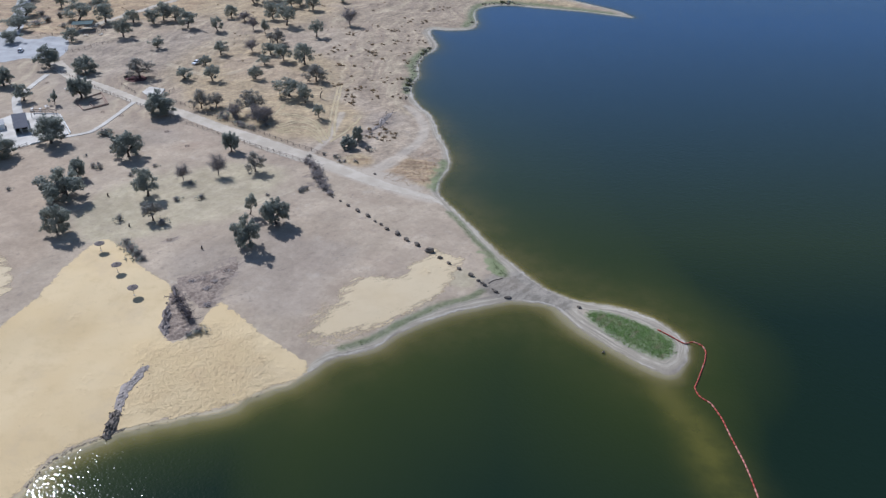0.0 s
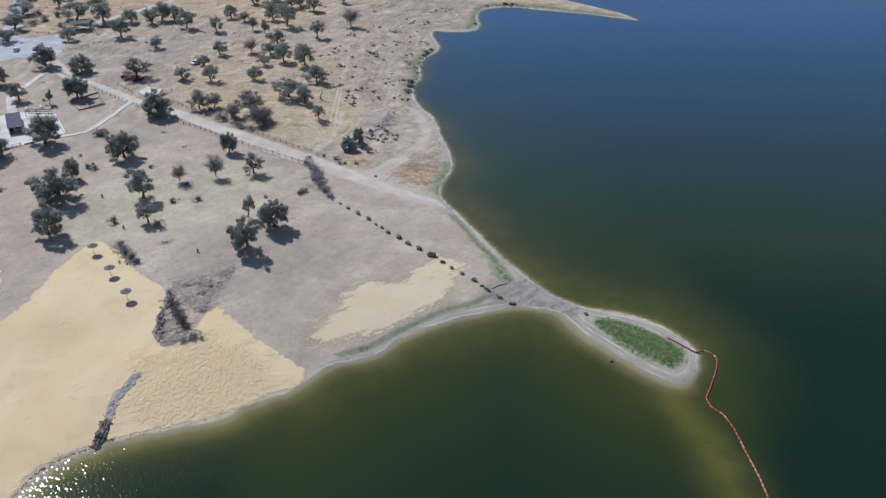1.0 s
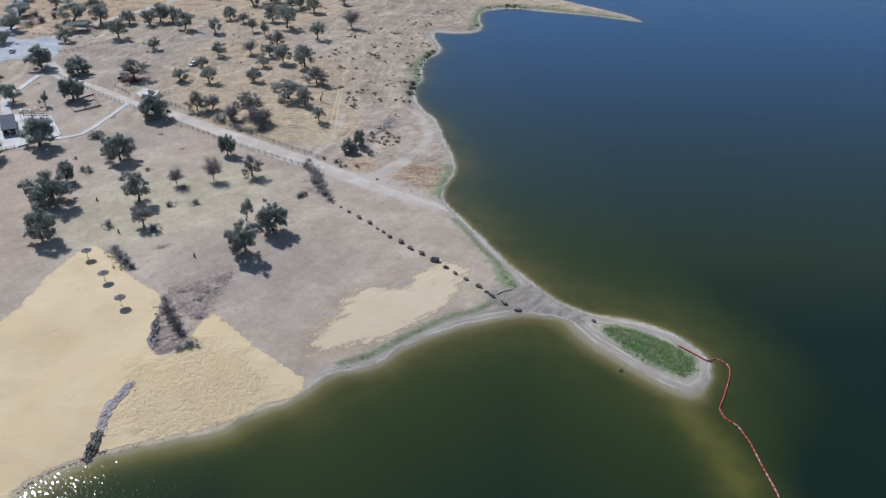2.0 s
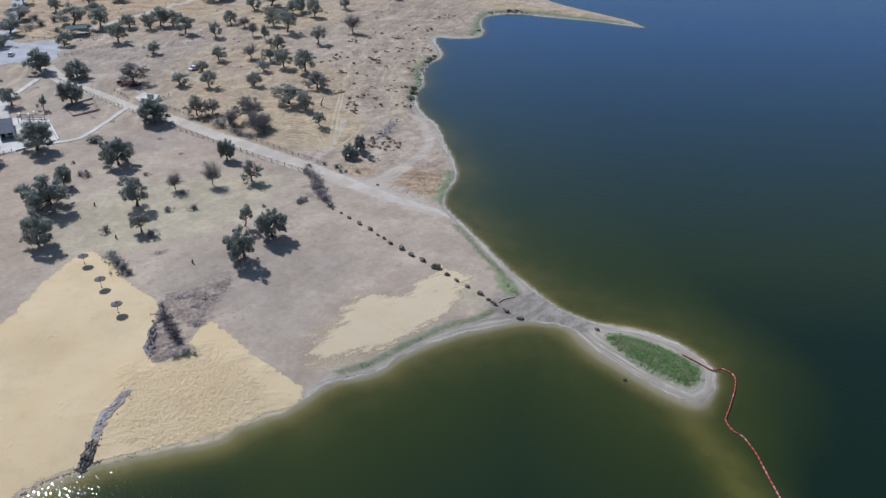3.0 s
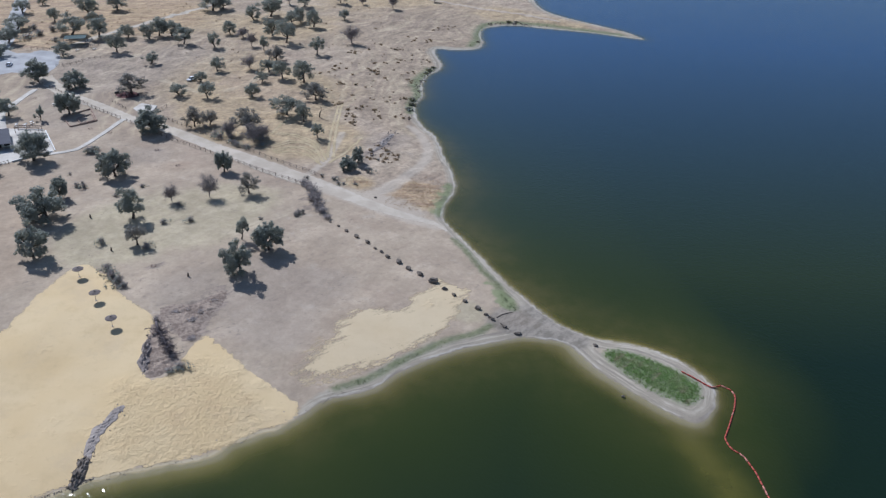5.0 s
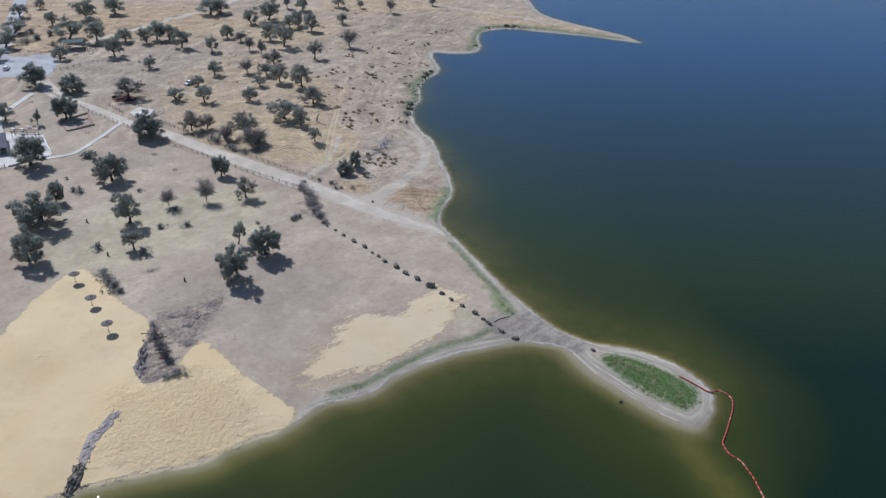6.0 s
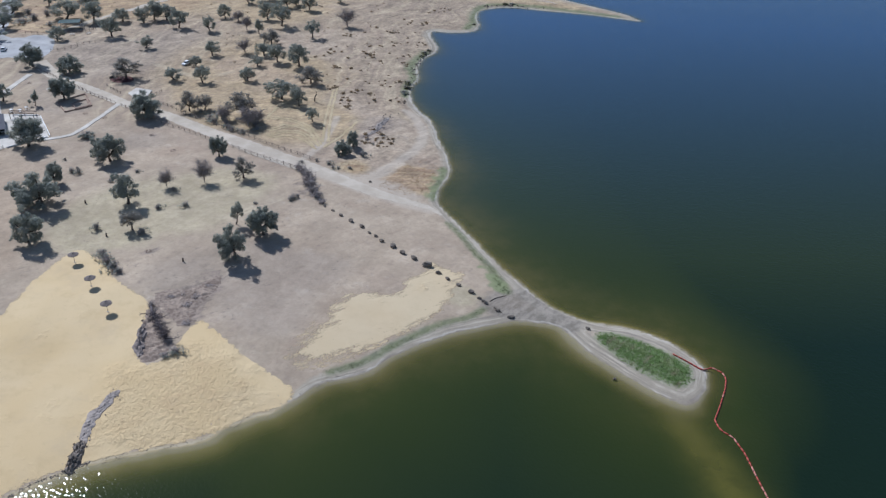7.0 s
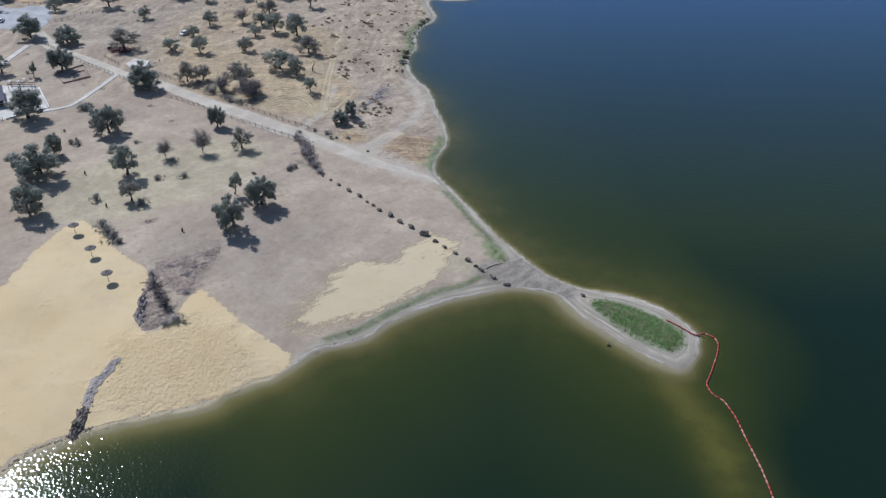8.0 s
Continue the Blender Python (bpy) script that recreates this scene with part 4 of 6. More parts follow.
def bare_parts(seed):
    """Trunk and leafless twigs of a tree about 6 m wide and 7 m high."""
    rng = np.random.RandomState(seed)
    bm, fine = bmesh.new(), bmesh.new()
    fork = (rng.normal(scale=0.2), rng.normal(scale=0.2), 2.0)
    tube(bm, [(0, 0, -0.3), (0.05, 0, 0.9), fork], [0.34, 0.24, 0.2], 7)
    for i in range(13):
        a, out = i * 2.4 + rng.uniform(-0.4, 0.4), rng.uniform(0.9, 2.6)
        tip = np.array([out * math.cos(a), out * math.sin(a), 6.6 - 0.42 * out * out + rng.uniform(-0.8, 0.2)])
        pts = limb(bm, fork, tip, 0.13, 0.035, rng, 0.2, 5)
        for base in pts[1:]:
            for _ in range(9):
                end = np.array(base) + rng.normal(size=3) * np.array([0.75, 0.75, 0.55]) + np.array([0, 0, 0.45])
                limb(fine, base, end, 0.03, 0.012, rng, 0.12, 3)
                for _ in range(6):
                    limb(fine, (np.array(base) + end) / 2, end + rng.normal(scale=0.5, size=3), 0.02, 0.009, rng, 0.08, 3)
    trunk, twigs = bpy.data.meshes.new("trunk"), bpy.data.meshes.new("branchwork")
    bm.to_mesh(trunk), bm.free(), fine.to_mesh(twigs), fine.free()
    return trunk, twigs


def tree(kind, x, y, w, h, nominal, materials, label, group, names=("trunk", "crown"), name="oak_tree", turn=0.0):
    m = standing(x, y, turn, 0.05) @ Matrix.Diagonal((1.15 * w / nominal[0], 1.15 * w / nominal[0], 1.03 * h / nominal[1], 1))
    ob = thing(name, m, label, "tree", group)
    for key, data, material in zip(names, kind, materials):
        part(key, data, material, ob)
    return ob


OAKS = [oak_parts(1, 22, 14, 0.12, 0.85), oak_parts(2, 26, 13, 0.12, 1.0), oak_parts(3, 20, 14, 0.17, 0.75, 0.6), oak_parts(4, 24, 13, 0.13, 0.9), oak_parts(5, 19, 14, 0.18, 0.6), oak_parts(6, 27, 13, 0.12, 1.0), oak_parts(7, 21, 14, 0.16, 0.8, -0.7)]
OPEN_OAKS = [oak_parts(11, 11, 13, 0.28, 0.4, 0.5), oak_parts(12, 12, 11, 0.28, 0.5)]
AIRY_OAKS = [oak_parts(31, 15, 9, 0.16, 0.45), oak_parts(32, 17, 8.5, 0.18, 0.3, 0.5), oak_parts(33, 14, 9, 0.2, 0.2), oak_parts(34, 18, 8.5, 0.15, 0.6), oak_parts(35, 16, 9, 0.18, 0.35, -0.6)]
GREY_OAKS = [oak_parts(21, 17, 6.8, 0.2, 0.5), oak_parts(22, 19, 6.5, 0.2, 0.6)]
BARE = [bare_parts(31), bare_parts(32)]

# x, y, crown width, height
BY_THE_BUILDING = [(-165.7, 346.6, 8.6, 9.1), (-147.2, 338.2, 8, 7.3), (-137.1, 307.1, 7.8, 9.2), (-102.5, 292, 9, 8.8), (-172.5, 320.3, 7.8, 9.1), (-130.3, 262.8, 9.2, 9.5), (-142.2, 251.4, 8.9, 8.1)]
SOUTH_OF_ROAD = [(-102.1, 254.9, 8.5, 9.8), (-111.6, 237.2, 5, 6.9), (-109.4, 222.6, 10.7, 9.4), (-104.9, 203.6, 6.9, 9.4), (-70, 260.3, 4.8, 7.6), (-46.3, 210.4, 7.2, 8.6), (-51.2, 198, 6.2, 9.4),
                 (-32.2, 267.8, 4.8, 4.6), (-29.6, 273, 3.3, 6.2)]
NORTH_OF_ROAD = [(-105.1, 333.7, 6.2, 4.9), (-101.6, 351.4, 4.8, 4.8), (-93.9, 332.5, 6.1, 7.2), (-128.4, 372.5, 5.7, 5.2), (-148.6, 388.6, 7.9, 9.8), (-98.2, 365.3, 6.1, 6.5), (-108.3, 401.9, 5.4, 7.1), (-76.5, 366, 6.3, 5.7), (-69.4, 357.9, 6.5, 7.7),
                 (-76.8, 352.3, 5.2, 4.7), (-76.9, 334.6, 5.6, 6.1), (-60.9, 398.4, 6.2, 8.4), (-59.8, 353.8, 8.2, 9.9), (-60, 314.4, 9.7, 7.9), (-52.9, 309.1, 5.3, 7.5), (-45.7, 293.7, 4, 5.6)]
FAR_GROVE = [(-152.7, 415, 7.3, 6.8), (-141.8, 412.4, 7.2, 7.3), (-139.1, 419, 7.8, 9.7), (-132.7, 418, 8.8, 7.8), (-123.4, 405, 7.5, 8.8), (-170.3, 382.2, 7, 7), (-179.8, 416.1, 12.3, 9.7), (-166, 414.4, 10, 9.7), (-202, 398.7, 10, 7.9),
             (-210.3, 425.5, 11.2, 7), (-195.6, 378.5, 7.6, 5.9), (-107.3, 427, 6.2, 7.4), (-85.1, 398.4, 3.9, 7.1), (-86.2, 424.6, 7.7, 9), (-77.6, 413.8, 8.9, 11)]
FAR_SLOPE = [(-102.2, 458, 7.5, 8.1), (-95.4, 466.8, 10.8, 11.3), (-81.1, 451.1, 8.3, 7.3), (-77.8, 457.1, 6.9, 8.1), (-69.6, 447.2, 7.2, 9.7), (-80.3, 486.7, 6.7, 6.7), (-55.9, 465, 5.3, 5.8), (-62.1, 497.9, 6.3, 6.9), (-128.1, 476.1, 12.3, 8.9),
             (-123.7, 480.4, 8.4, 7.3), (-176.8, 469.1, 10.8, 9.2), (-186.6, 454.9, 9.5, 11.1), (-220, 454, 7.8, 7.6), (-177.3, 438.8, 6.5, 6.3), (-197.9, 440.4, 6, 7.3), (-220.1, 477.2, 5.4, 5.9)]
GREYISH = [(-123.8, 333.8, 9.6, 8.1), (-89.8, 299.1, 6, 7.4), (-84.8, 300.8, 5.3, 5.8), (-52.4, 335.1, 8.2, 7), (-70.1, 295.7, 8.5, 9.3), (-76.6, 383.3, 7.4, 7), (-59.1, 245.1, 5.3, 6.9)]
SPARSE = [(-86.8, 225.8, 8, 9.1), (-156.9, 302.7, 7, 6.7), (-144.3, 299.6, 2.9, 5.4)]
LEAFLESS = [(-99.3, 420.1, 5.9, 5), (-92.1, 405.2, 4.6, 6.4), (-85.2, 368.7, 5.7, 5.7), (-47.5, 420.7, 7.4, 8.4), (-69.7, 241.3, 4.9, 6.6), (-79.3, 236.6, 3.9, 5.1), (-66.4, 286.4, 6.4, 6.4), (-63.6, 289.4, 5.0, 5.2), (-75.6, 291.2, 4.8, 5.4), (-49.9, 498.8, 4.1, 4.5), (-32.3, 491, 4.7, 7.3), (-9.7, 514.4, 4.3, 4),
            (-89.3, 490.5, 4.1, 6.3)]
turns = np.random.RandomState(77)
for rows, label, group in ((BY_THE_BUILDING, "dark green holm oak shading the building and road", "oaks by the building"), (SOUTH_OF_ROAD, "dark green holm oak on dry ground above the beach", "oaks above the beach"),
                           (NORTH_OF_ROAD, "dark green holm oak on dry golden grassland", "oaks north of the road"), (FAR_GROVE, "dark green holm oak in a loose grove", "oaks of the far grove"),
                           (FAR_SLOPE, "dark green holm oak on a distant dry slope", "oaks of the far slope")):
    for i, (x, y, w, h) in enumerate(rows):
        kinds = OAKS if rows in (BY_THE_BUILDING, SOUTH_OF_ROAD) else AIRY_OAKS
        tree(kinds[turns.randint(len(kinds))], x, y, w, h, (8, 7.8), (BARK, LEAF), ("broad " if w > 8.6 else "small " if w < 5.2 else "") + label, group, turn=turns.uniform(0, 360))
for x, y, w, h in GREYISH:
    tree(GREY_OAKS[turns.randint(2)], x, y, w, h, (8, 7.8), (BARK, DRY_LEAF), "greyish thin-leaved oak on dry ground", "greyish oaks", turn=turns.uniform(0, 360))
tree(oak_parts(23, 12, 9, 0.16, 0.0), -80.9, 211.3, 5.4, 5.8, (8, 7.8), (BARK, DRY_LEAF), "small grey oak with a flat crown on a bare trunk", "greyish oaks", turn=turns.uniform(0, 360))
tree(oak_parts(24, 8, 15, 0.14, 0.0, 1.6), -54.6, 215.3, 3.9, 6.8, (8, 7.8), (BARK, LEAF), "small leaning oak with a clear trunk on dry ground", "oaks above the beach", turn=-20)
for x, y, w, h in SPARSE:
    tree(OPEN_OAKS[turns.randint(2)], x, y, w, h, (8, 7.8), (BARK, LEAF), "oak with an open gappy crown on dry ground", "open oaks", turn=turns.uniform(0, 360))
for x, y, w, h in LEAFLESS:
    tree(BARE[turns.randint(2)], x, y, w, h, (6, 7), (TWIG, TWIG), "leafless grey-brown tree on dry ground", "leafless trees", ("trunk", "branchwork"), "bare_tree", turns.uniform(0, 360))


# ---------------------------------------------------------------- beach
def parasol_meshes():
    rng = np.random.RandomState(5)
    pole, canopy, cap, foot = (bmesh.new() for _ in range(4))
    tube(pole, [(0, 0, -0.3), (0, 0, 2.35)], [0.06, 0.05], 8)
    rings, sides = [], 28
    for r, z in ((0.12, 2.62), (0.5, 2.5), (0.95, 2.36), (1.3, 2.24), (1.28, 2.14), (0.9, 2.26), (0.1, 2.45)):
        rings.append([canopy.verts.new((r * (1 + 0.02 * rng.normal()) * math.cos(k * 6.2832 / sides), r * (1 + 0.02 * rng.normal()) * math.sin(k * 6.2832 / sides), z + 0.015 * rng.normal())) for k in range(sides)])
    for a, b in zip(rings, rings[1:]):
        for k in range(sides):
            canopy.faces.new((a[k], b[k], b[(k + 1) % sides], a[(k + 1) % sides]))
    tube(cap, [(0, 0, 2.55), (0, 0, 2.66), (0, 0, 2.78)], [0.2, 0.16, 0.04], 10)
    tube(foot, [(0, 0, -0.1), (0, 0, 0.1), (0, 0, 0.14)], [0.24, 0.22, 0.12], 12)
    return [(n, b, m) for n, b, m in (("pole", pole, TIMBER), ("canopy", canopy, HEATHER), ("cap", cap, DARK), ("foot", foot, CONCRETE))]


parasol = thing("beach_parasol", standing(-89.6, 194.6), "round thatched parasol on a timber pole in sand", "parasol", "parasols on the sand")
for name, bm, material in parasol_meshes():
    part(name, bm, material, parasol)
for x, y, turn in ((-81.5, 183.9, 40), (-74.3, 174.2, 95)):
    copy_thing(parasol, standing(x, y, turn))


def stone_mesh(seed, size=(1, 1, 1), rough=0.22, level=2):
    rng = np.random.RandomState(seed)
    bm = bmesh.new()
    bmesh.ops.create_icosphere(bm, subdivisions=level, radius=0.5)
    off = Vector(rng.uniform(-50, 50, 3))
    for v in bm.verts:
        v.co *= 1 + rough * 2 * noise.noise(v.co * 2.2 + off) + rough * noise.noise(v.co * 5 + off)
        v.co = Vector((v.co.x * size[0], v.co.y * size[1], max(v.co.z, -0.3) * size[2]))
    data = bpy.data.meshes.new("stone")
    bm.to_mesh(data), bm.free()
    data.materials.append(None)
    return data


STONES = [stone_mesh(s) for s in range(6)]
for data in STONES:
    data.materials[0] = STONE


def boulder(x, y, sx, sy, sz, turn, label, group, k, sink=0.0):
    ob = new("boulder", STONES[k % 6])
    ob.matrix_basis = standing(x, y, turn) @ Matrix.Translation((0, 0, 0.27 * sz - sink)) @ Matrix.Diagonal((sx, sy, sz, 1))
    return tagged(ob, label, "boulder", group)


# a row of boulders from the road down to the neck of the spit
BOULDER_ROW = [(-33.0, 229.1), (-30.4, 226.7), (-27.8, 224.0), (-24.7, 220.8), (-21.5, 218.1), (-19.2, 215.0), (-17.3, 213.1), (-15.6, 210.6), (-12.4, 208.0), (-9.8, 204.7), (-6.8, 202.4),
               (-3.3, 199.1), (-0.5, 195.8), (1.8, 193.2), (4.5, 190.5), (7.5, 187.7), (9.4, 185.4), (10.3, 184.4), (10.9, 183.6), (13.5, 181.0)]
BOULDER_SIZE = [0.8, 0.8, 1.1, 1.3, 1.4, 0.9, 1.0, 1.2, 1.7, 1.4, 1.6, 2.1, 1.2, 1.1, 1.1, 1.3, 0.9, 0.8, 1.0, 0.9]
dice = np.random.RandomState(9)
for k, ((x, y), s) in enumerate(zip(BOULDER_ROW, BOULDER_SIZE)):
    boulder(x, y, s * 1.25, s * 0.8, s * 0.75, dice.uniform(-60, 0), ("large " if s > 1.5 else "small " if s < 1 else "") + "dark brown boulder in a row on dry earth", "boulders in a row", k)
boulder(16.5, 178.7, 1.9, 1.0, 0.8, 10, "dark boulder on the grey lake shore", "boulders on the spit", 2)
boulder(33.6, 174.4, 1.2, 0.8, 0.8, -40, "dark boulder on the pale spit", "boulders on the spit", 4)
boulder(-21.8, 247.6, 0.9, 0.7, 0.6, 20, "dark stone where the road meets a track", "boulders on the spit", 2)
boulder(36.8, 157.0, 0.8, 0.6, 0.72, 20, "dark stone just breaking the lake water", "boulders on the spit", 1)


def floating_boom():
    line = curved([(50.7, 165.4), (53.3, 162.8), (55.8, 160.2), (58.0, 161.3), (59.8, 159.9), (60.2, 157.8), (59.0, 154.2), (56.2, 148.3), (54.2, 144.5), (54.6, 141.6), (56.4, 139.8), (57.4, 135.3),
                   (57.7, 129.0), (58.2, 122.4), (58.2, 117.6), (57.8, 108), (57, 95)], False, 1)
    gaps = np.r_[0, np.cumsum(np.linalg.norm(np.diff(line, axis=0), axis=1))]
    boom = thing("floating_boom", pose(*line[0], 0), "red floating barrier of linked floats on the lake", "floating barrier")
    bm = bmesh.new()
    tube(bm, [(-0.56, 0, 0), (-0.5, 0, 0), (0.5, 0, 0), (0.56, 0, 0)], [0.09, 0.15, 0.15, 0.09], 9)
    red = bpy.data.meshes.new("float")
    bm.to_mesh(red), bm.free()
    red.shade_smooth()
    pale = red.copy()
    red.materials.append(RED), pale.materials.append(PALE_RED)
    bm = bmesh.new()
    tube(bm, [(-0.12, 0, 0), (0.12, 0, 0)], [0.07, 0.07], 6)
    joint = bpy.data.meshes.new("joint")
    bm.to_mesh(joint), bm.free()
    joint.materials.append(DARK)
    base = Matrix.Translation((-line[0][0], -line[0][1], 0))
    rng = np.random.RandomState(3)
    s = 0.6
    while s < gaps[-1] - 0.8:
        ends = [Vector((np.interp(q, gaps, line[:, 0]), np.interp(q, gaps, line[:, 1]), 0)) for q in (s - 0.58, s + 0.58)]
        for e in ends:
            e.z = max(float(height(e.x, e.y)) + 0.2, 0.1)
        middle, way = (ends[0] + ends[1]) / 2, ends[1] - ends[0]
        m = Matrix.Translation(middle) @ way.to_track_quat("X", "Z").to_matrix().to_4x4()
        part("float", pale if rng.uniform() < (0.5 if s > 34 else 0.15) else red, None, boom, at=base @ m)
        part("joint", joint, None, boom, at=base @ m @ Matrix.Translation((0.62, 0, 0)))
        s += 1.24
    return boom


floating_boom()


def tuft_field(name, points, sizes, material, label, category, blades=14, tall=1.0, seed=1, wide=0.5, spread=0.45):
    """Many small tufts of upright blades as one piece of stuff."""
    rng = np.random.RandomState(seed)
    points = np.asarray(points, float)
    z = height(points[:, 0], points[:, 1])
    c = np.repeat(np.column_stack([points, z]), blades, axis=0)
    s = np.repeat(np.asarray(sizes, float), blades)
    n = len(c)
    root = c + np.column_stack([rng.normal(size=(n, 2)) * s[:, None] * wide, np.full(n, -0.03)])
    lean = np.column_stack([rng.normal(size=(n, 2)) * spread, np.full(n, 1.0)]) * (s * tall * rng.uniform(0.5, 1.1, n))[:, None]
    side = np.column_stack([rng.normal(size=(n, 2)), np.zeros(n)])
    side *= (s * 0.22)[:, None] / np.linalg.norm(side, axis=1, keepdims=True)
    v = np.stack([root - side, root + side, root + lean * 0.7 + side * 0.8, root + lean, root + lean * 0.7 - side * 0.8], 1).reshape(-1, 3)
    data = bpy.data.meshes.new(name)
    data.from_pydata(v.tolist(), [], np.arange(5 * n).reshape(-1, 5).tolist())
    return tagged(link_mesh(name, data, material), label, category, kind="stuff")


def scattered(ring, count, seed, patch=None, low=0.0):
    rng = np.random.RandomState(seed)
    ring = np.array(ring, float)
    a, b = ring.min(0), ring.max(0)
    p = rng.uniform(a, b, (count * 6, 2))
    ok = inside(p[:, 0], p[:, 1], ring)
    if patch:
        ok &= waves(p[:, 0], p[:, 1], patch, seed) > low
    return p[ok][:count]


bed = curved(GRASS_BED, True)
pts = scattered(bed, 5600, 4)
pts = pts + np.random.RandomState(6).normal(size=pts.shape) * 0.6
tuft_field("grass_bed", pts, np.random.RandomState(1).uniform(0.18, 0.36, len(pts)), GREEN, "lush green grass covering the end of the spit", "grass", 9, 0.36, 2, spread=1.3)
bank = np.vstack([g[np.random.RandomState(i).randint(0, len(g), n)] + np.random.RandomState(i + 50).normal(size=(n, 2)) * np.array([0.6, 0.6]) for i, (g, n) in enumerate(zip(GREEN_EDGES, (380, 320, 160, 300, 420, 110)))])
bank = bank[shore(bank[:, 0], bank[:, 1]) > 1.2]
tuft_field("shore_grass", bank, np.random.RandomState(2).uniform(0.1, 0.22, len(bank)), WEEDS, "sparse green weeds along the waterline", "grass", 8, 0.5, 3, spread=1.2)


# ---------------------------------------------------------------- shrubs, brush and rocks
def shrub_mesh(seed, wide=1.0, dense=16.0):
    """Foliage of a shrub about 2 m wide and 1.6 m high."""
    rng = np.random.RandomState(seed)
    lobes = [(rng.normal() * 0.5 * wide, rng.normal() * 0.5 * wide, rng.uniform(0.35, 1.0), rng.uniform(0.35, 0.6), 0.85) for _ in range(7)]
    return crown("foliage", lobes, rng, dense, 0.15)


def stems_mesh(seed, count=34, reach=1.0, tall=1.5):
    """Bare stems of a shrub about 2 m wide, fanning out into fine twigs."""
    rng = np.random.RandomState(seed)
    bm = bmesh.new()
    for _ in range(count):
        a, r = rng.uniform(0, 6.28), reach * rng.uniform(0.15, 0.85)
        end = np.array([r * math.cos(a), r * math.sin(a), tall * rng.uniform(0.4, 0.9)])
        pts = limb(bm, (rng.normal() * 0.12, rng.normal() * 0.12, -0.1), end, 0.026, 0.011, rng, 0.1, 4)
        for q in pts[1:]:
            for _ in range(4):
                limb(bm, q, np.array(q) + rng.normal(size=3) * np.array([0.22, 0.22, 0.14]) + np.array([0, 0, 0.1]), 0.013, 0.006, rng, 0.04, 3)
    data = bpy.data.meshes.new("branchwork")
    bm.to_mesh(data), bm.free()
    return data


SHRUBS, STEMS = [shrub_mesh(s) for s in (41, 42, 43)], [stems_mesh(s) for s in (51, 52)]
OPEN_SHRUBS = [shrub_mesh(s, 1.2, 6.0) for s in (44, 45)]


def shrub(x, y, w, h, leaf, label, group, open_crown=False, bare=None):
    m = standing(x, y, turns.uniform(0, 360)) @ Matrix.Diagonal((w / 2, w / 2, h / 1.6, 1))
    ob = thing("shrub", m, label, "shrub", group)
    part("branchwork", STEMS[turns.randint(2)], bare or TWIG, ob)
    if leaf:
        part("foliage", (OPEN_SHRUBS if open_crown else SHRUBS)[turns.randint(2)], leaf, ob)
    return ob


for x, y, w, h in ((-110.0, 245.0, 2.6, 1.9), (-107.8, 244.8, 2.8, 1.9), (-109.2, 247.3, 1.6, 1.4), (-115.8, 271.4, 5.2, 2.6), (-90.3, 211.3, 2.8, 2.6), (-115.7, 254.3, 1.6, 1.0), (-43.0, 231.6, 2.4, 1.6), (-41.2, 233.6, 1.8, 1.5), (-25.8, 266.4, 3.6, 2.4), (-28.9, 276.5, 2.6, 1.6), (-31.0, 271.4, 2.6, 1.4), (-23.2, 275.9, 1.8, 0.9)):
    shrub(x, y, w * 0.85, h * 0.85, LEAF, "dark green shrub on bare dry ground", "dark shrubs", w < 4)
for x, y, w, h in ((-83.7, 197.6, 3.2, 2.4), (-81.4, 194.2, 3.8, 2.6), (-79.0, 191.8, 3.6, 2.4), (-77.2, 190.2, 2.8, 1.6), (-77.8, 223.3, 2.6, 1.4), (-70.9, 225.2, 2.6, 1.5), (-129.1, 228.3, 1.8, 1.2), (-77.9, 209.2, 3.6, 1.6), (-55.2, 160.4, 3.0, 1.5), (-57.0, 159.0, 2.4, 1.1)):
    shrub(x, y, w, h, WEEDS, "straggly olive-green shrub with dry stems", "straggly shrubs", True)
for x, y, w, h in ((-194.3, 414.3, 6, 3), (-190.9, 421.1, 5, 3), (-201.6, 424.9, 5, 2.6), (-197, 408, 7, 2.4), (-183, 405, 4, 2), (-207, 411, 6, 2.4), (-78.5, 288.8, 3.6, 2.2), (-76.3, 292.5, 4, 2.6), (-74.4, 288.4, 3.6, 2.4), (-80.8, 291.8, 3.2, 1.8), (-72.5, 283.8, 3.2, 1.8)):
    shrub(x, y, w, h, STRAW, "brown half-dead shrub on dry ground", "brown shrubs", True)
for x, y, w, h in ((-44.2, 254.0, 3.4, 2.0), (-42.6, 251.2, 3.6, 2.4), (-40.6, 248.4, 4.2, 2.8), (-39.4, 245.0, 4.4, 2.8), (-38.6, 241.4, 4.4, 2.6), (-37.4, 238.0, 4.2, 2.2), (-36.0, 234.9, 3.8, 1.8), (-33.9, 231.4, 3.0, 1.2), (-40.2, 242.6, 3.2, 2.2), (-42.4, 233.0, 2.4, 1.4),
                   (-65.3, 176.6, 2.6, 2.4), (-63.2, 172.6, 2.4, 1.6), (-59.4, 166.2, 3.0, 1.8), (-57.8, 164.0, 3.0, 1.8), (-56.5, 181.1, 3.0, 0.8), (-57.6, 177.9, 3.2, 0.8), (-62.1, 180.8, 2.8, 0.8), (-55.9, 170.8, 3.2, 0.8), (-59.6, 182.0, 2.2, 0.6), (-54.6, 186.0, 2.6, 0.6)):
    shrub(x, y, w * (1.25 if y > 225 else 0.95), h * (1.05 if y > 225 else 0.62), None, "leafless dark brushwood on an eroded bank", "dead brushwood", bare=BRUSH)
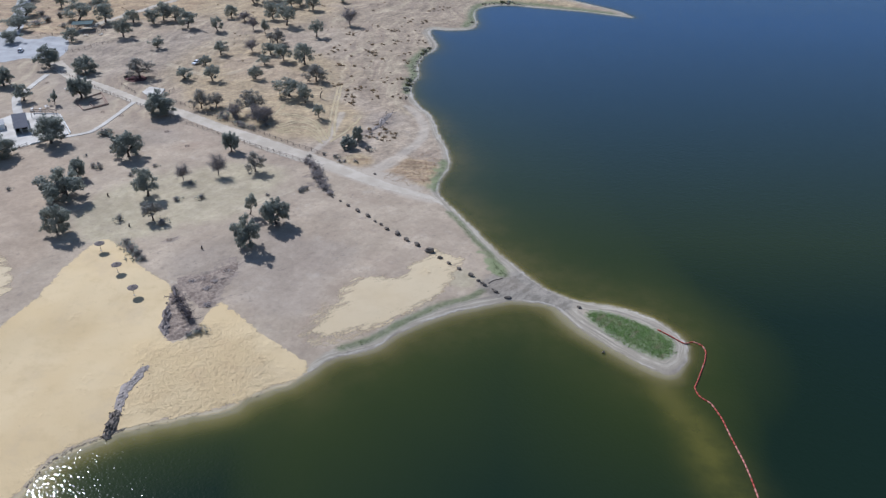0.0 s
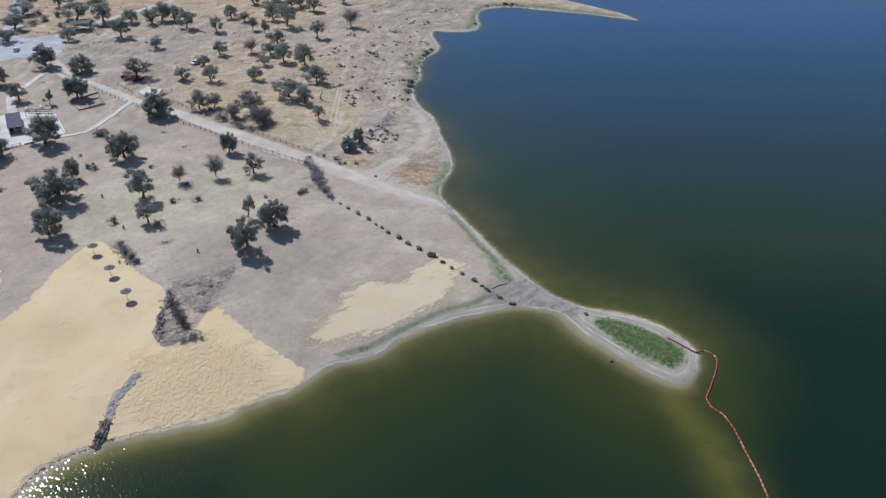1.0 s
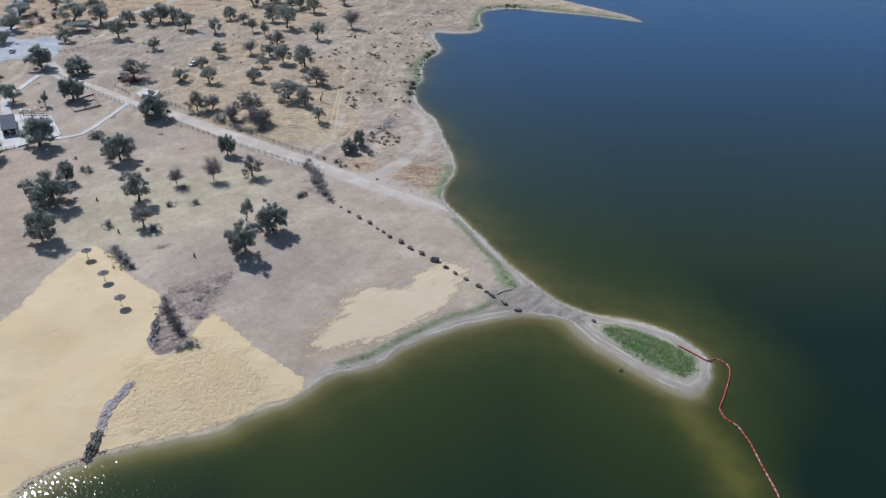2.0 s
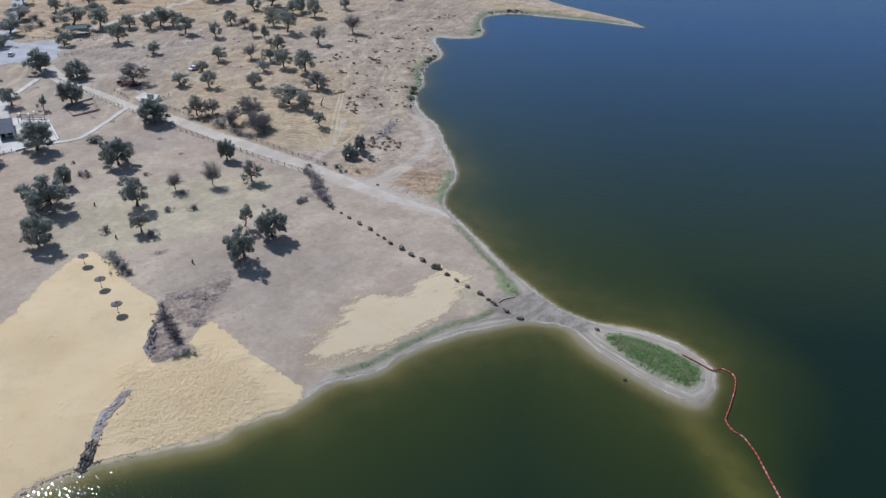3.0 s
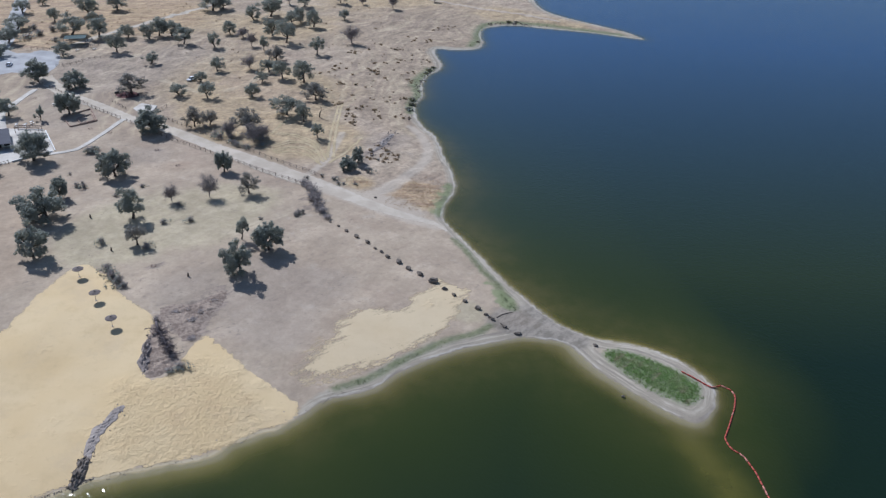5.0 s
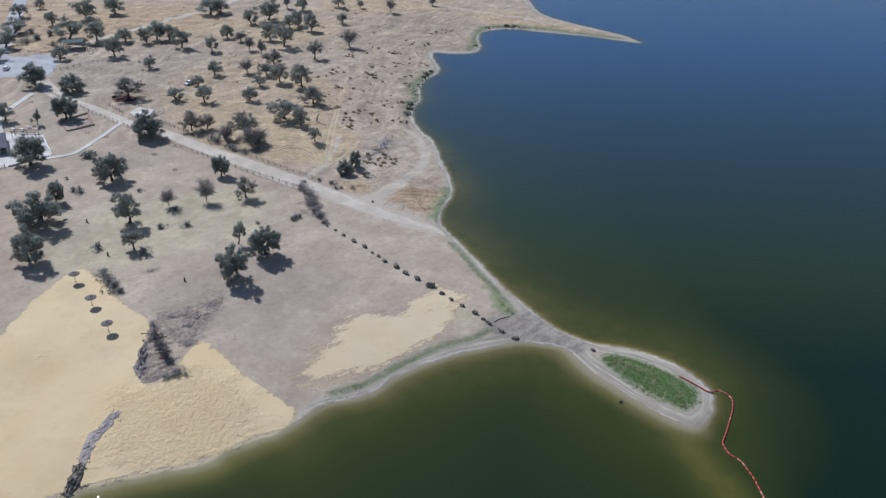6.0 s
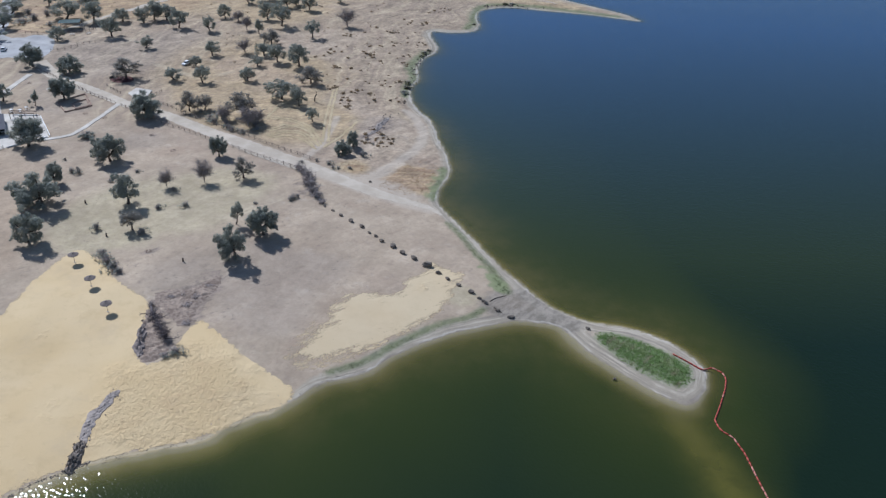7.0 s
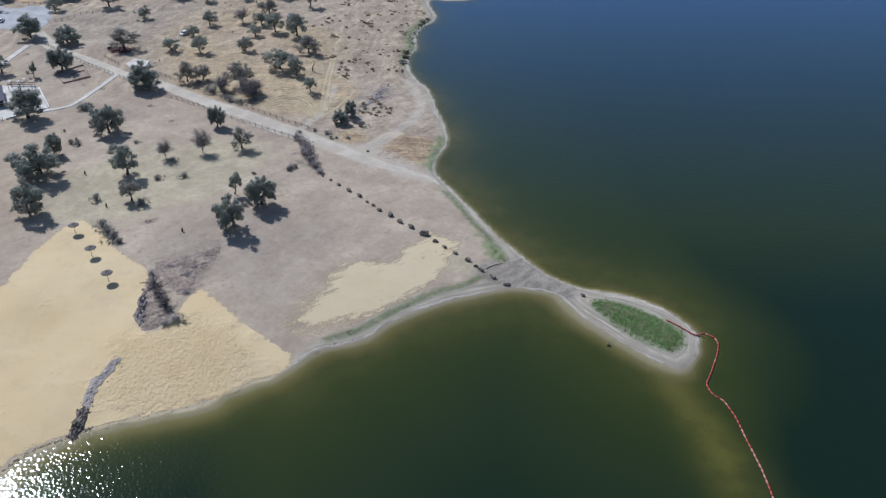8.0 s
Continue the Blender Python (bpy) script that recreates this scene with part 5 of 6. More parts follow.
for x, y, w, h in ((-70.9, 281.8, 3.0, 1.6), (-67.5, 280.9, 3.4, 1.6), (-62.8, 283.4, 3.2, 1.6), (-64.5, 288.2, 3.4, 2.0), (-77.7, 296.4, 3.4, 1.8), (-62.3, 317.0, 3.6, 1.6), (-85.5, 297.5, 3.6, 1.8)):
    shrub(x, y, w, h, DRY_LEAF, "greyish bush with dry stems beside the road", "roadside bushes", True)
for x, y, w, h in ((-39.6, 260.9, 1.8, 1.0), (-35.6, 259.2, 2.2, 1.3), (-34.0, 256.0, 1.8, 1.0), (-44.0, 258.7, 1.6, 0.9), (-28.8, 256.4, 1.8, 0.8), (-32.3, 256.1, 1.8, 0.8), (-76.7, 234.5, 2.2, 1.2), (-91.2, 246.7, 2.0, 1.0), (-96.3, 239.0, 2.0, 1.2), (-52.1, 227.8, 1.4, 0.8)):
    shrub(x, y, w, h, SCRUB, "small straggly weed bush on dry earth", "weed bushes", True)
for x, y, w, h in ((-10.9, 380.4, 3.6, 1.6), (-9.4, 384.8, 3.8, 1.8), (-7.8, 389.0, 3.2, 1.4), (-14.8, 343.4, 4.2, 2.2), (-15.2, 337.6, 4.6, 2.4), (-15.8, 331.6, 4.0, 2.0), (30.7, 477.9, 4.0, 1.8), (34.9, 478.2, 4.0, 1.8), (13.6, 435.5, 3.0, 1.4)):
    shrub(x, y, w * 0.7, h * 0.6, SCRUB, "low green bush on the bank of an inlet", "bank bushes")
for line, thick, label in (([(12.7, 182.2), (13.6, 181.2), (14.5, 180.2)], 0.13, "short dark driftwood log on grey shore mud"), ([(11.9, 184.4), (13.0, 185.6), (14.2, 186.3), (15.8, 187.2)], 0.09, "long thin brown driftwood branch on grey mud")):
    bm = bmesh.new()
    tube(bm, [(x - line[0][0], y - line[0][1], float(height(x, y)) - float(height(*line[0])) + thick * 0.8) for x, y in line], [thick] * (len(line) - 1) + [thick * 0.6], 7)
    ob = link_mesh("driftwood", bm, BARK)
    ob.matrix_basis = pose(*line[0], float(height(*line[0])))
    tagged(ob, label, "driftwood", "driftwood on the neck")
bm, bend = bmesh.new(), np.random.RandomState(9)
tube(bm, [(0, 0, -0.2), (0.15, 0, 1.3), (0.7, 0.1, 2.4), (0.9, 0.1, 3.3), (0.5, 0, 4.0)], [0.24, 0.2, 0.17, 0.12, 0.06], 8)
limb(bm, (0.7, 0.1, 2.4), (1.6, 0.3, 2.9), 0.1, 0.03, bend, 0.1)
ob = link_mesh("dead_snag", bm, BARK)
ob.matrix_basis = standing(-48.0, 314.5)
tagged(ob, "bent dark dead tree trunk on yellow grass", "dead tree")
for x, y in ((-121.6, 231.2), (-98.2, 224.7), (-86.5, 207.8), (-63.4, 195.9)):
    bm = bmesh.new()
    tube(bm, [(0, 0, -0.1), (0.02, 0, 0.5), (0.06, 0.02, 0.95)], [0.26, 0.2, 0.17], 9)
    ob = link_mesh("tree_stump", bm, BARK)
    ob.matrix_basis = standing(x, y)
    tagged(ob, "short dark tree stump on dry ground", "tree stump", "tree stumps")


def fallen_tree():
    """A dead tree lying down a bank, its crown of bare boughs at the lower end."""
    rng = np.random.RandomState(17)
    run = [(-65.6, 177.2), (-64.4, 174.2), (-63.0, 171.4), (-61.2, 168.8), (-59.6, 166.2), (-58.2, 163.8)]
    base = Vector((*run[0], float(height(*run[0]))))
    line = [Vector((x, y, float(height(x, y)) + h)) - base for (x, y), h in zip(run, (0.35, 0.7, 1.0, 1.1, 1.0, 0.7))]
    ob = thing("fallen_tree", Matrix.Translation(base), "dead leafless tree fallen across an eroded gully", "dead tree")
    trunk, boughs = bmesh.new(), bmesh.new()
    tube(trunk, [tuple(p) for p in line], [0.34, 0.3, 0.27, 0.23, 0.17, 0.1], 8)
    for i in range(46):
        k = rng.uniform(0.25, 1.0) * (len(line) - 1)
        p = line[int(k)].lerp(line[min(int(k) + 1, len(line) - 1)], k % 1)
        tip = np.array(p) + rng.normal(size=3) * np.array([1.2, 1.0, 0.35]) + np.array([0.5, -0.5, 0.5])
        pts = limb(boughs, tuple(p), tip, 0.12, 0.045, rng, 0.15, 5)
        for q in pts[1:]:
            for _ in range(5):
                limb(boughs, q, np.array(q) + rng.normal(size=3) * np.array([0.6, 0.6, 0.35]), 0.035, 0.014, rng, 0.08, 3)
    part("trunk", trunk, BRUSH, ob, smooth=True), part("branchwork", boughs, BRUSH, ob)
    return ob


fallen_tree()


def rock_run(name, line, count, spread, size, material, label, seed):
    """A run of broken rock lying along a line."""
    rng = np.random.RandomState(seed)
    line = curved(line, False, 8)
    bm = bmesh.new()
    for _ in range(count):
        p = line[rng.randint(len(line))] + rng.normal(size=2) * spread
        s = size * rng.uniform(0.4, 1.3)
        m = Matrix.Translation((*p, float(height(*p)) + s * 0.12)) @ Euler(rng.uniform(0, 6.28, 3)).to_matrix().to_4x4() @ Matrix.Diagonal((s * rng.uniform(0.8, 1.6), s, s * rng.uniform(0.35, 0.7), 1))
        made = bmesh.ops.create_icosphere(bm, subdivisions=1, radius=0.5, matrix=m)["verts"]
        for v in made:
            v.co += Vector(rng.normal(scale=s * 0.07, size=3))
    return tagged(link_mesh(name, bm, material), label, "rocks", kind="stuff")


def ridge(name, line, wide, tall, material, label, seed, grain=0.42):
    """A rugged rise of bare rock along a line."""
    c = curved(line, False, 8)
    c = np.vstack([ragged(c, 0.3, 0, 1, False), c[-1:]])
    g = np.gradient(c, axis=0)
    side = np.stack([-g[:, 1], g[:, 0]], 1) / np.linalg.norm(g, axis=1, keepdims=True)
    n, across = len(c), np.linspace(-1, 1, 13)
    taper = np.sin(np.linspace(0.12, math.pi - 0.12, n)) ** 0.6
    rows = []
    for a in across:
        wob = 1 + 0.3 * waves(c[:, 0], c[:, 1], 3.0, seed + (a > 0))
        p = c + side * (a * wide / 2 * taper * wob)[:, None]
        base = height(p[:, 0], p[:, 1])
        rough = np.array([noise.noise(Vector((x / grain, y / grain, seed))) + 0.6 * noise.noise(Vector((x * 2.5 / grain, y * 2.5 / grain, seed + 9))) for x, y in p])
        z = base + 0.09 + (1 - a * a) * taper * tall * (0.7 + 1.15 * rough) if abs(a) < 1 else base - 0.1
        rows.append(np.column_stack([p, np.maximum(z, base - 0.1)]))
    m = len(rows)
    faces = [(i * m + k + 1, i * m + k, (i + 1) * m + k, (i + 1) * m + k + 1) for i in range(n - 1) for k in range(m - 1)]
    data = bpy.data.meshes.new(name)
    data.from_pydata(np.stack(rows, 1).reshape(-1, 3).tolist(), [], faces)
    return tagged(link_mesh(name, data, material), label, "rock outcrop")


ridge("rock_outcrop", [(-63.0, 148.2), (-63.8, 146.0), (-64.5, 143.2), (-65.4, 140.2), (-65.4, 136.5), (-65.0, 133)], 2.7, 0.24, GREY_STONE, "broken grey rock outcrop across pale sand", 3)
ridge("rock_outcrop", [(-65.2, 134.6), (-65.1, 131.0), (-64.8, 126.8)], 2.7, 0.75, STONE, "dark rock heap at the edge of the lake", 5)
ridge("rock_outcrop", [(-64.8, 170), (-64.2, 166.4), (-63.3, 162.4), (-62.2, 158.6)], 2.8, 0.7, BANK_STONE, "brown rocky bank of an eroded gully", 7)


def rugged(name, ring, tall, material, label, seed, grain=1.1, spacing=0.34):
    """Crumbling ground of uneven height inside a ring, dying out towards its edge."""
    ob = sheet(name, ring, material, 0.0, label, "bank", spacing=spacing, rough=0.5, seed=seed, steps=4)
    for v, e in zip(ob.data.vertices, ob.data.attributes["edge"].data):
        x, y = (v.co.x * 0.77 + v.co.y * 0.64) / (grain * 2.2), (v.co.y * 0.77 - v.co.x * 0.64) / grain
        rise = 0.5 + 0.7 * noise.noise(Vector((x, y, seed))) + 0.5 * noise.noise(Vector((x * 2.7, y * 2.7, seed + 4))) + 0.25 * noise.noise(Vector((x * 6, y * 6, seed + 8)))
        v.co.z += -0.03 + tall * max(rise, 0.0) * min(e.value / 1.6, 1.0)
    return ob


rugged("eroded_bank", [(-66.2, 181), (-63.5, 184), (-59, 184.6), (-56, 188.6), (-53.2, 191), (-51.8, 187.5), (-53.6, 181), (-55, 175.6), (-53.8, 171.8), (-57, 169.4), (-59.6, 172.5), (-63, 176)], 0.4, EARTH_BANK, "crumbling brown earth bank above a gully", 81, 0.6, 0.28)
rugged("gully_floor", [(-66.4, 178), (-64.4, 179), (-61.2, 172.8), (-58.2, 167.2), (-56.4, 162.4), (-58.6, 157.4), (-61.8, 156.6), (-63.6, 160.4), (-65.2, 168)], 0.5, EARTH_BANK, "rough grey-brown floor of an eroded gully", 83, 0.9)
ridge("rock_outcrop", [(-25.6, 284), (-24, 288), (-21.8, 296), (-19.8, 303)], 2.6, 0.28, GREY_STONE, "long pale grey rock outcrop on the headland", 9)
rock_run("outcrop_rubble", [(-63.6, 147.4), (-64.4, 143.8), (-65.5, 140.4), (-65.4, 136.5), (-65.0, 133)], 160, 0.75, 0.35, GREY_STONE, "small grey rubble round a rock outcrop", 61)
rock_run("heap_rubble", [(-64.9, 133.2), (-65.0, 130.5), (-64.8, 127.6)], 110, 0.6, 0.4, STONE, "dark rubble at the edge of the lake", 62)
rock_run("shore_stones", [(-62.5, 129.5), (-66, 127.0), (-70.6, 123.6), (-73.4, 119.8), (-74.8, 114)], 300, 0.22, 0.2, BANK_STONE, "line of small grey stones at the waterline", 63)
rock_run("shore_stones", [(-60, 130.3), (-52.6, 133.2), (-42.5, 136.8), (-36, 142.8), (-28, 149.2), (-22.4, 154.9), (-15.3, 157.6)], 170, 0.35, 0.18, BANK_STONE, "scattered grey stones along the waterline", 64)
rock_run("gully_rocks", [(-64.6, 172), (-64.0, 166), (-62.8, 160.6)], 80, 0.5, 0.45, BANK_STONE, "brown rocks in an eroded gully beside the sand", 65)
rock_run("scarp_rocks", [(-28, 278), (-25, 284), (-23, 291), (-20.6, 300), (-19, 306)], 90, 1.4, 0.5, GREY_STONE, "grey rocks on a scarp above the lake", 67)
rock_run("bank_rocks", [(-15.4, 322), (-14.6, 336), (-12.6, 347), (-13.4, 360), (-11, 375), (-7, 386)], 90, 0.8, 0.65, STONE, "dark rocks and weeds along an inlet bank", 68)
rock_run("bank_rocks", [(20, 473), (33, 475), (52, 470)], 50, 0.9, 0.9, STONE, "dark stones on a far green bank", 69)

HEADLAND = [(-46, 325), (-30, 300), (-16, 312), (-16, 345), (-16, 380), (-10, 412), (5, 426), (10, 445), (-30, 440), (-48, 400), (-50, 360)]
CLUMPS = np.array([(-45.3, 357.5), (-23.7, 340.9), (-33.3, 327.9), (-28.4, 323.5), (-35.7, 312.0), (-16.9, 380.2), (-17.2, 367.6), (-25.7, 412.8), (-18.2, 432.1), (-11.6, 433.4), (-0.2, 461.3), (-6.1, 453.4),
                   (-35.2, 379.9), (-31.8, 375.1), (-21.9, 394.1), (-12.3, 397.1), (-18.5, 344.8), (-41.9, 331.7), (-37.2, 316.0), (-51.1, 381.4), (-52.8, 369.2), (-46.0, 405.7), (-17.6, 321.1)])
drift = np.random.RandomState(71)
pts = np.vstack([np.repeat(CLUMPS, 5, axis=0) + drift.normal(size=(5 * len(CLUMPS), 2)) * np.array([1.6, 2.2]), scattered(HEADLAND, 45, 71), scattered([(-29, 279), (-19, 273), (-16, 281), (-24, 291)], 34, 75)])
tuft_field("dry_scrub", pts, np.random.RandomState(7).uniform(0.3, 0.8, len(pts)), STRAW, "low brown scrub scattered over the headland", "scrub", 34, 0.85, 8, wide=0.4, spread=0.55)
pts = np.vstack([scattered([(-19, 245), (-10, 240), (-4, 246), (-1, 262), (-6, 268), (-14, 258)], 900, 72, 9, -0.7), scattered([(-34, 256), (-26, 250), (-20, 254), (-24, 262), (-31, 266)], 120, 73)])
tuft_field("dry_weeds", pts, np.random.RandomState(8).uniform(0.08, 0.26, len(pts)), RUSTY, "rusty dry weeds beside the gravel road", "weeds", 14, 0.45, 9, spread=1.2)
pts = scattered([(-215, 380), (-180, 395), (-140, 400), (-60, 330), (-30, 320), (-30, 500), (-120, 520), (-230, 500)], 150, 74, 30, 0.1)
tuft_field("dry_scrub", pts, np.random.RandomState(9).uniform(0.25, 0.6, len(pts)), STRAW, "low brown scrub among the far oaks", "scrub", 16, 0.8, 10)


RING_STONES = [stone_mesh(s, level=1) for s in (20, 21, 22)]
for data in RING_STONES:
    data.materials[0] = LOGS


def stone_ring(x, y, r, label):
    rng = np.random.RandomState(int(abs(x * 7)))
    ob = thing("stone_ring", standing(x, y), label, "fire ring", "stone rings")
    for k in range(8):
        a = k * 0.785 + rng.uniform(-0.2, 0.2)
        part("stone", RING_STONES[k % 3], None, ob, at=pose(r * math.cos(a), r * math.sin(a), 0.1, 0, 0, rng.uniform(0, 360)) @ Matrix.Diagonal((0.36, 0.3, 0.22, 1)))
    return ob


for x, y in ((-96.3, 276.8), (-85.7, 264.4), (-73.2, 200.2), (-157.6, 324.9), (-115.8, 288.6), (-124.1, 292.9)):
    stone_ring(x, y, 0.65, "ring of small dark stones on bare earth")


# ---------------------------------------------------------------- fences
def mesh_of(fill, *args, name="piece", **more):
    bm = bmesh.new()
    fill(bm, *args, **more)
    data = bpy.data.meshes.new(name)
    bm.to_mesh(data), bm.free()
    return data


POST = mesh_of(tube, [(0, 0, -0.2), (0, 0, 1.15), (0, 0, 1.22)], [0.09, 0.085, 0.05], 7)
RAIL = mesh_of(tube, [(0, 0, 0), (1, 0, 0)], [0.05, 0.05], 6)
POST.materials.append(TIMBER), RAIL.materials.append(TIMBER)


def fence(line, label, gap=2.6, rails=(0.95, 0.5)):
    c = curved(line, False, 6)
    run = np.r_[0, np.cumsum(np.linalg.norm(np.diff(c, axis=0), axis=1))]
    s = np.linspace(0, run[-1], max(2, int(run[-1] / gap) + 1))
    p = np.column_stack([np.interp(s, run, c[:, 0]), np.interp(s, run, c[:, 1])])
    p = np.column_stack([p, height(p[:, 0], p[:, 1])])
    ob = thing("timber_fence", pose(*p[0]), label, "fence", "timber fences")
    for i, q in enumerate(p - p[0]):
        part("post", POST, None, ob, at=pose(*q, turns.uniform(-3, 3), turns.uniform(-3, 3), 0))
        if i:
            for h in rails:
                a, b = Vector(p[i - 1] - p[0]) + Vector((0, 0, h)), Vector(q) + Vector((0, 0, h))
                part("rail", RAIL, None, ob, at=Matrix.Translation(a) @ (b - a).to_track_quat("X", "Z").to_matrix().to_4x4() @ Matrix.Diagonal(((b - a).length, 1, 1, 1)))
    return ob


fence([(-171.2, 348.8), (-158.2, 339.5), (-140.0, 322.2), (-124.7, 309.5), (-117.6, 304)], "weathered timber fence between road and picnic ground")
fence([(-114.5, 301.5), (-97.3, 287.6), (-85.6, 280.7), (-69.4, 269.0), (-56.6, 260.8), (-44.6, 254.0)], "weathered timber fence along the gravel road")
fence([(-127.2, 322.6), (-121, 316.5), (-119.5, 315)], "short weathered timber fence beside mulch bed")
fence([(-102.6, 305.9), (-89.3, 295.1), (-72.5, 282.9), (-58.9, 273.1), (-46.3, 265.1), (-39.8, 260.5)], "weathered timber fence on the grassland side of the road")
fence([(-188, 391), (-176, 391), (-168, 396), (-160, 400)], "weathered timber fence behind the parking place")
fence([(-166, 365), (-158, 371), (-152, 378)], "short timber fence by the play area")
fence([(-107.5, 313.5), (-106, 320)], "short timber fence beside a concrete pad")
fence([(-137.2, 260.2), (-141.2, 257.2), (-146, 256.2)], "low timber fence at the patio edge", 2.0)


# ---------------------------------------------------------------- building, patio and picnic ground
def slab(name, ring, top, thick, material, label, category):
    """A flat slab with upright edges, top metres above the ground at its middle."""
    ring = np.array(ring, float)
    z = float(height(ring[:, 0], ring[:, 1]).max()) + top * 0.5
    bm = bmesh.new()
    upper = [bm.verts.new((x, y, z)) for x, y in ring]
    lower = [bm.verts.new((x, y, z - thick)) for x, y in ring]
    bm.faces.new(upper), bm.faces.new(lower[::-1])
    for i in range(len(ring)):
        j = (i + 1) % len(ring)
        bm.faces.new((lower[i], lower[j], upper[j], upper[i]))
    bmesh.ops.recalc_face_normals(bm, faces=bm.faces)
    return tagged(link_mesh(name, bm, material), label, category, kind="structure")


slab("patio", [(-153, 258), (-144.6, 257.0), (-140.8, 257.6), (-136.6, 261.0), (-127.3, 270.6), (-137.8, 288.8), (-153.5, 290.3), (-159, 280)], 0.16, 0.9, CONCRETE, "pale concrete terrace round a low building", "terrace")
slab("concrete_pad", [(-117.3, 316.2), (-116.3, 322.5), (-109.6, 320.2), (-109.3, 312.6), (-112.8, 310.6)], 0.2, 0.7, CONCRETE, "white concrete pad beside the gravel road", "concrete pad")
sheet("mulch_bed", [(-129, 331), (-126, 327.8), (-122, 328.6), (-120.5, 332), (-123, 335.5), (-127.5, 335)], RUSSET, 0.05, "dark red bark mulch under an oak", "mulch", rough=0.3, seed=14)


def low_building():
    z = float(height(-146.5, 276.7)) + 0.1
    ob = thing("low_building", pose(-146.5, 276.7, z, 0, 0, 27.6), "low white building with a grey sheet roof", "building")
    wide, deep, tall = 4.0, 14.6, 2.6
    for name, size, at in (("wall", (0.22, deep, tall), (-wide / 2, 0, 0)), ("wall", (0.22, deep, tall), (wide / 2, 0, 0)), ("wall", (wide - 0.24, 0.22, tall), (0, deep / 2 - 0.12, 0)), ("wall", (wide - 0.24, 0.22, tall), (0, -deep / 2 + 3.2, 0))):
        part(name, box(bmesh.new(), size, at), WHITE, ob)
    roof = bmesh.new()
    box(roof, (wide + 0.7, deep + 0.6, 0.14), (0, 0, tall + 0.02), bevel=0.03)
    roof_ob = part("roof", roof, SHEET, ob, "grey ribbed sheet roof")
    rib = mesh_of(box, (0.06, deep + 0.5, 0.05), (0, 0, 0))
    rib.materials.append(SHEET)
    for k in range(9):
        part("rib", rib, None, roof_ob, at=pose(-wide / 2 + k * wide / 8, 0, tall + 0.16))
    part("door", box(bmesh.new(), (1.0, 0.08, 2.05), (-1.2, -deep / 2 + 3.05, 0)), DARK, ob)
    part("shutter", box(bmesh.new(), (1.8, 0.08, 1.2), (1.0, -deep / 2 + 3.05, 0.95)), DARK, ob)
    for x in (-wide / 2, 0, wide / 2):
        part("post", box(bmesh.new(), (0.14, 0.14, tall), (x, -deep / 2 + 0.1, 0)), WHITE, ob)
    return ob


low_building()


def annex():
    ob = thing("annex_building", pose(-153.6, 275.4, float(height(-153.6, 275.4)) + 0.1, 0, 0, 27.6), "small white annex with a flat grey roof", "building")
    wide, deep, tall = 3.6, 5.2, 2.4
    for x in (-wide / 2, wide / 2):
        part("wall", box(bmesh.new(), (0.2, deep, tall), (x, 0, 0)), WHITE, ob)
    for y in (-deep / 2 + 0.11, deep / 2 - 0.11):
        part("wall", box(bmesh.new(), (wide - 0.22, 0.2, tall), (0, y, 0)), WHITE, ob)
    part("roof", box(bmesh.new(), (wide + 0.3, deep + 0.3, 0.14), (0, 0, tall + 0.01), bevel=0.03), TARMAC, ob, "flat grey roof")
    pane = part("window", box(bmesh.new(), (0.06, 2.2, 1.3), (wide / 2 + 0.14, 0, 0.8)), DARK, ob, "wide dark window")
    for y in (-1.16, 1.16):
        part("frame", box(bmesh.new(), (0.1, 0.1, 1.5), (wide / 2 + 0.15, y, 0.7)), WHITE, pane)
    return ob


annex()


def low_wall(a, b, tall, label):
    a, b = Vector((*a, 0)), Vector((*b, 0))
    z = float(height(*((a + b) / 2).xy)) - 0.1
    bm = bmesh.new()
    box(bm, ((b - a).length, 0.25, tall + 0.1), bevel=0.02)
    ob = link_mesh("low_wall", bm, WHITE)
    ob.matrix_basis = Matrix.Translation((*((a + b) / 2).xy, z)) @ (b - a).to_track_quat("X", "Z").to_matrix().to_4x4()
    return tagged(ob, label, "wall", "low terrace walls")


low_wall((-127.2, 271.2), (-137.6, 288.4), 0.6, "low white wall along the terrace")
low_wall((-136.4, 260.9), (-127.6, 270.0), 0.45, "low white kerb wall at the terrace front")
low_wall((-138.6, 289.1), (-147.5, 289.1), 0.8, "low white wall behind the terrace")


def pergola():
    ob = thing("pergola", standing(-142.5, 286.6), "grey timber pergola at the back of the terrace", "pergola")
    for x in (-4, 0, 4):
        for y in (-1.1, 1.1):
            part("post", box(bmesh.new(), (0.14, 0.14, 2.5), (x, y, 0)), TIMBER, ob)
    for y in (-1.1, 1.1):
        part("beam", box(bmesh.new(), (8.8, 0.14, 0.2), (0, y, 2.5)), TIMBER, ob)
    for k in range(12):
        part("slat", box(bmesh.new(), (0.09, 2.8, 0.1), (-4.2 + k * 0.76, 0, 2.7)), TIMBER, ob)
    return ob


pergola()


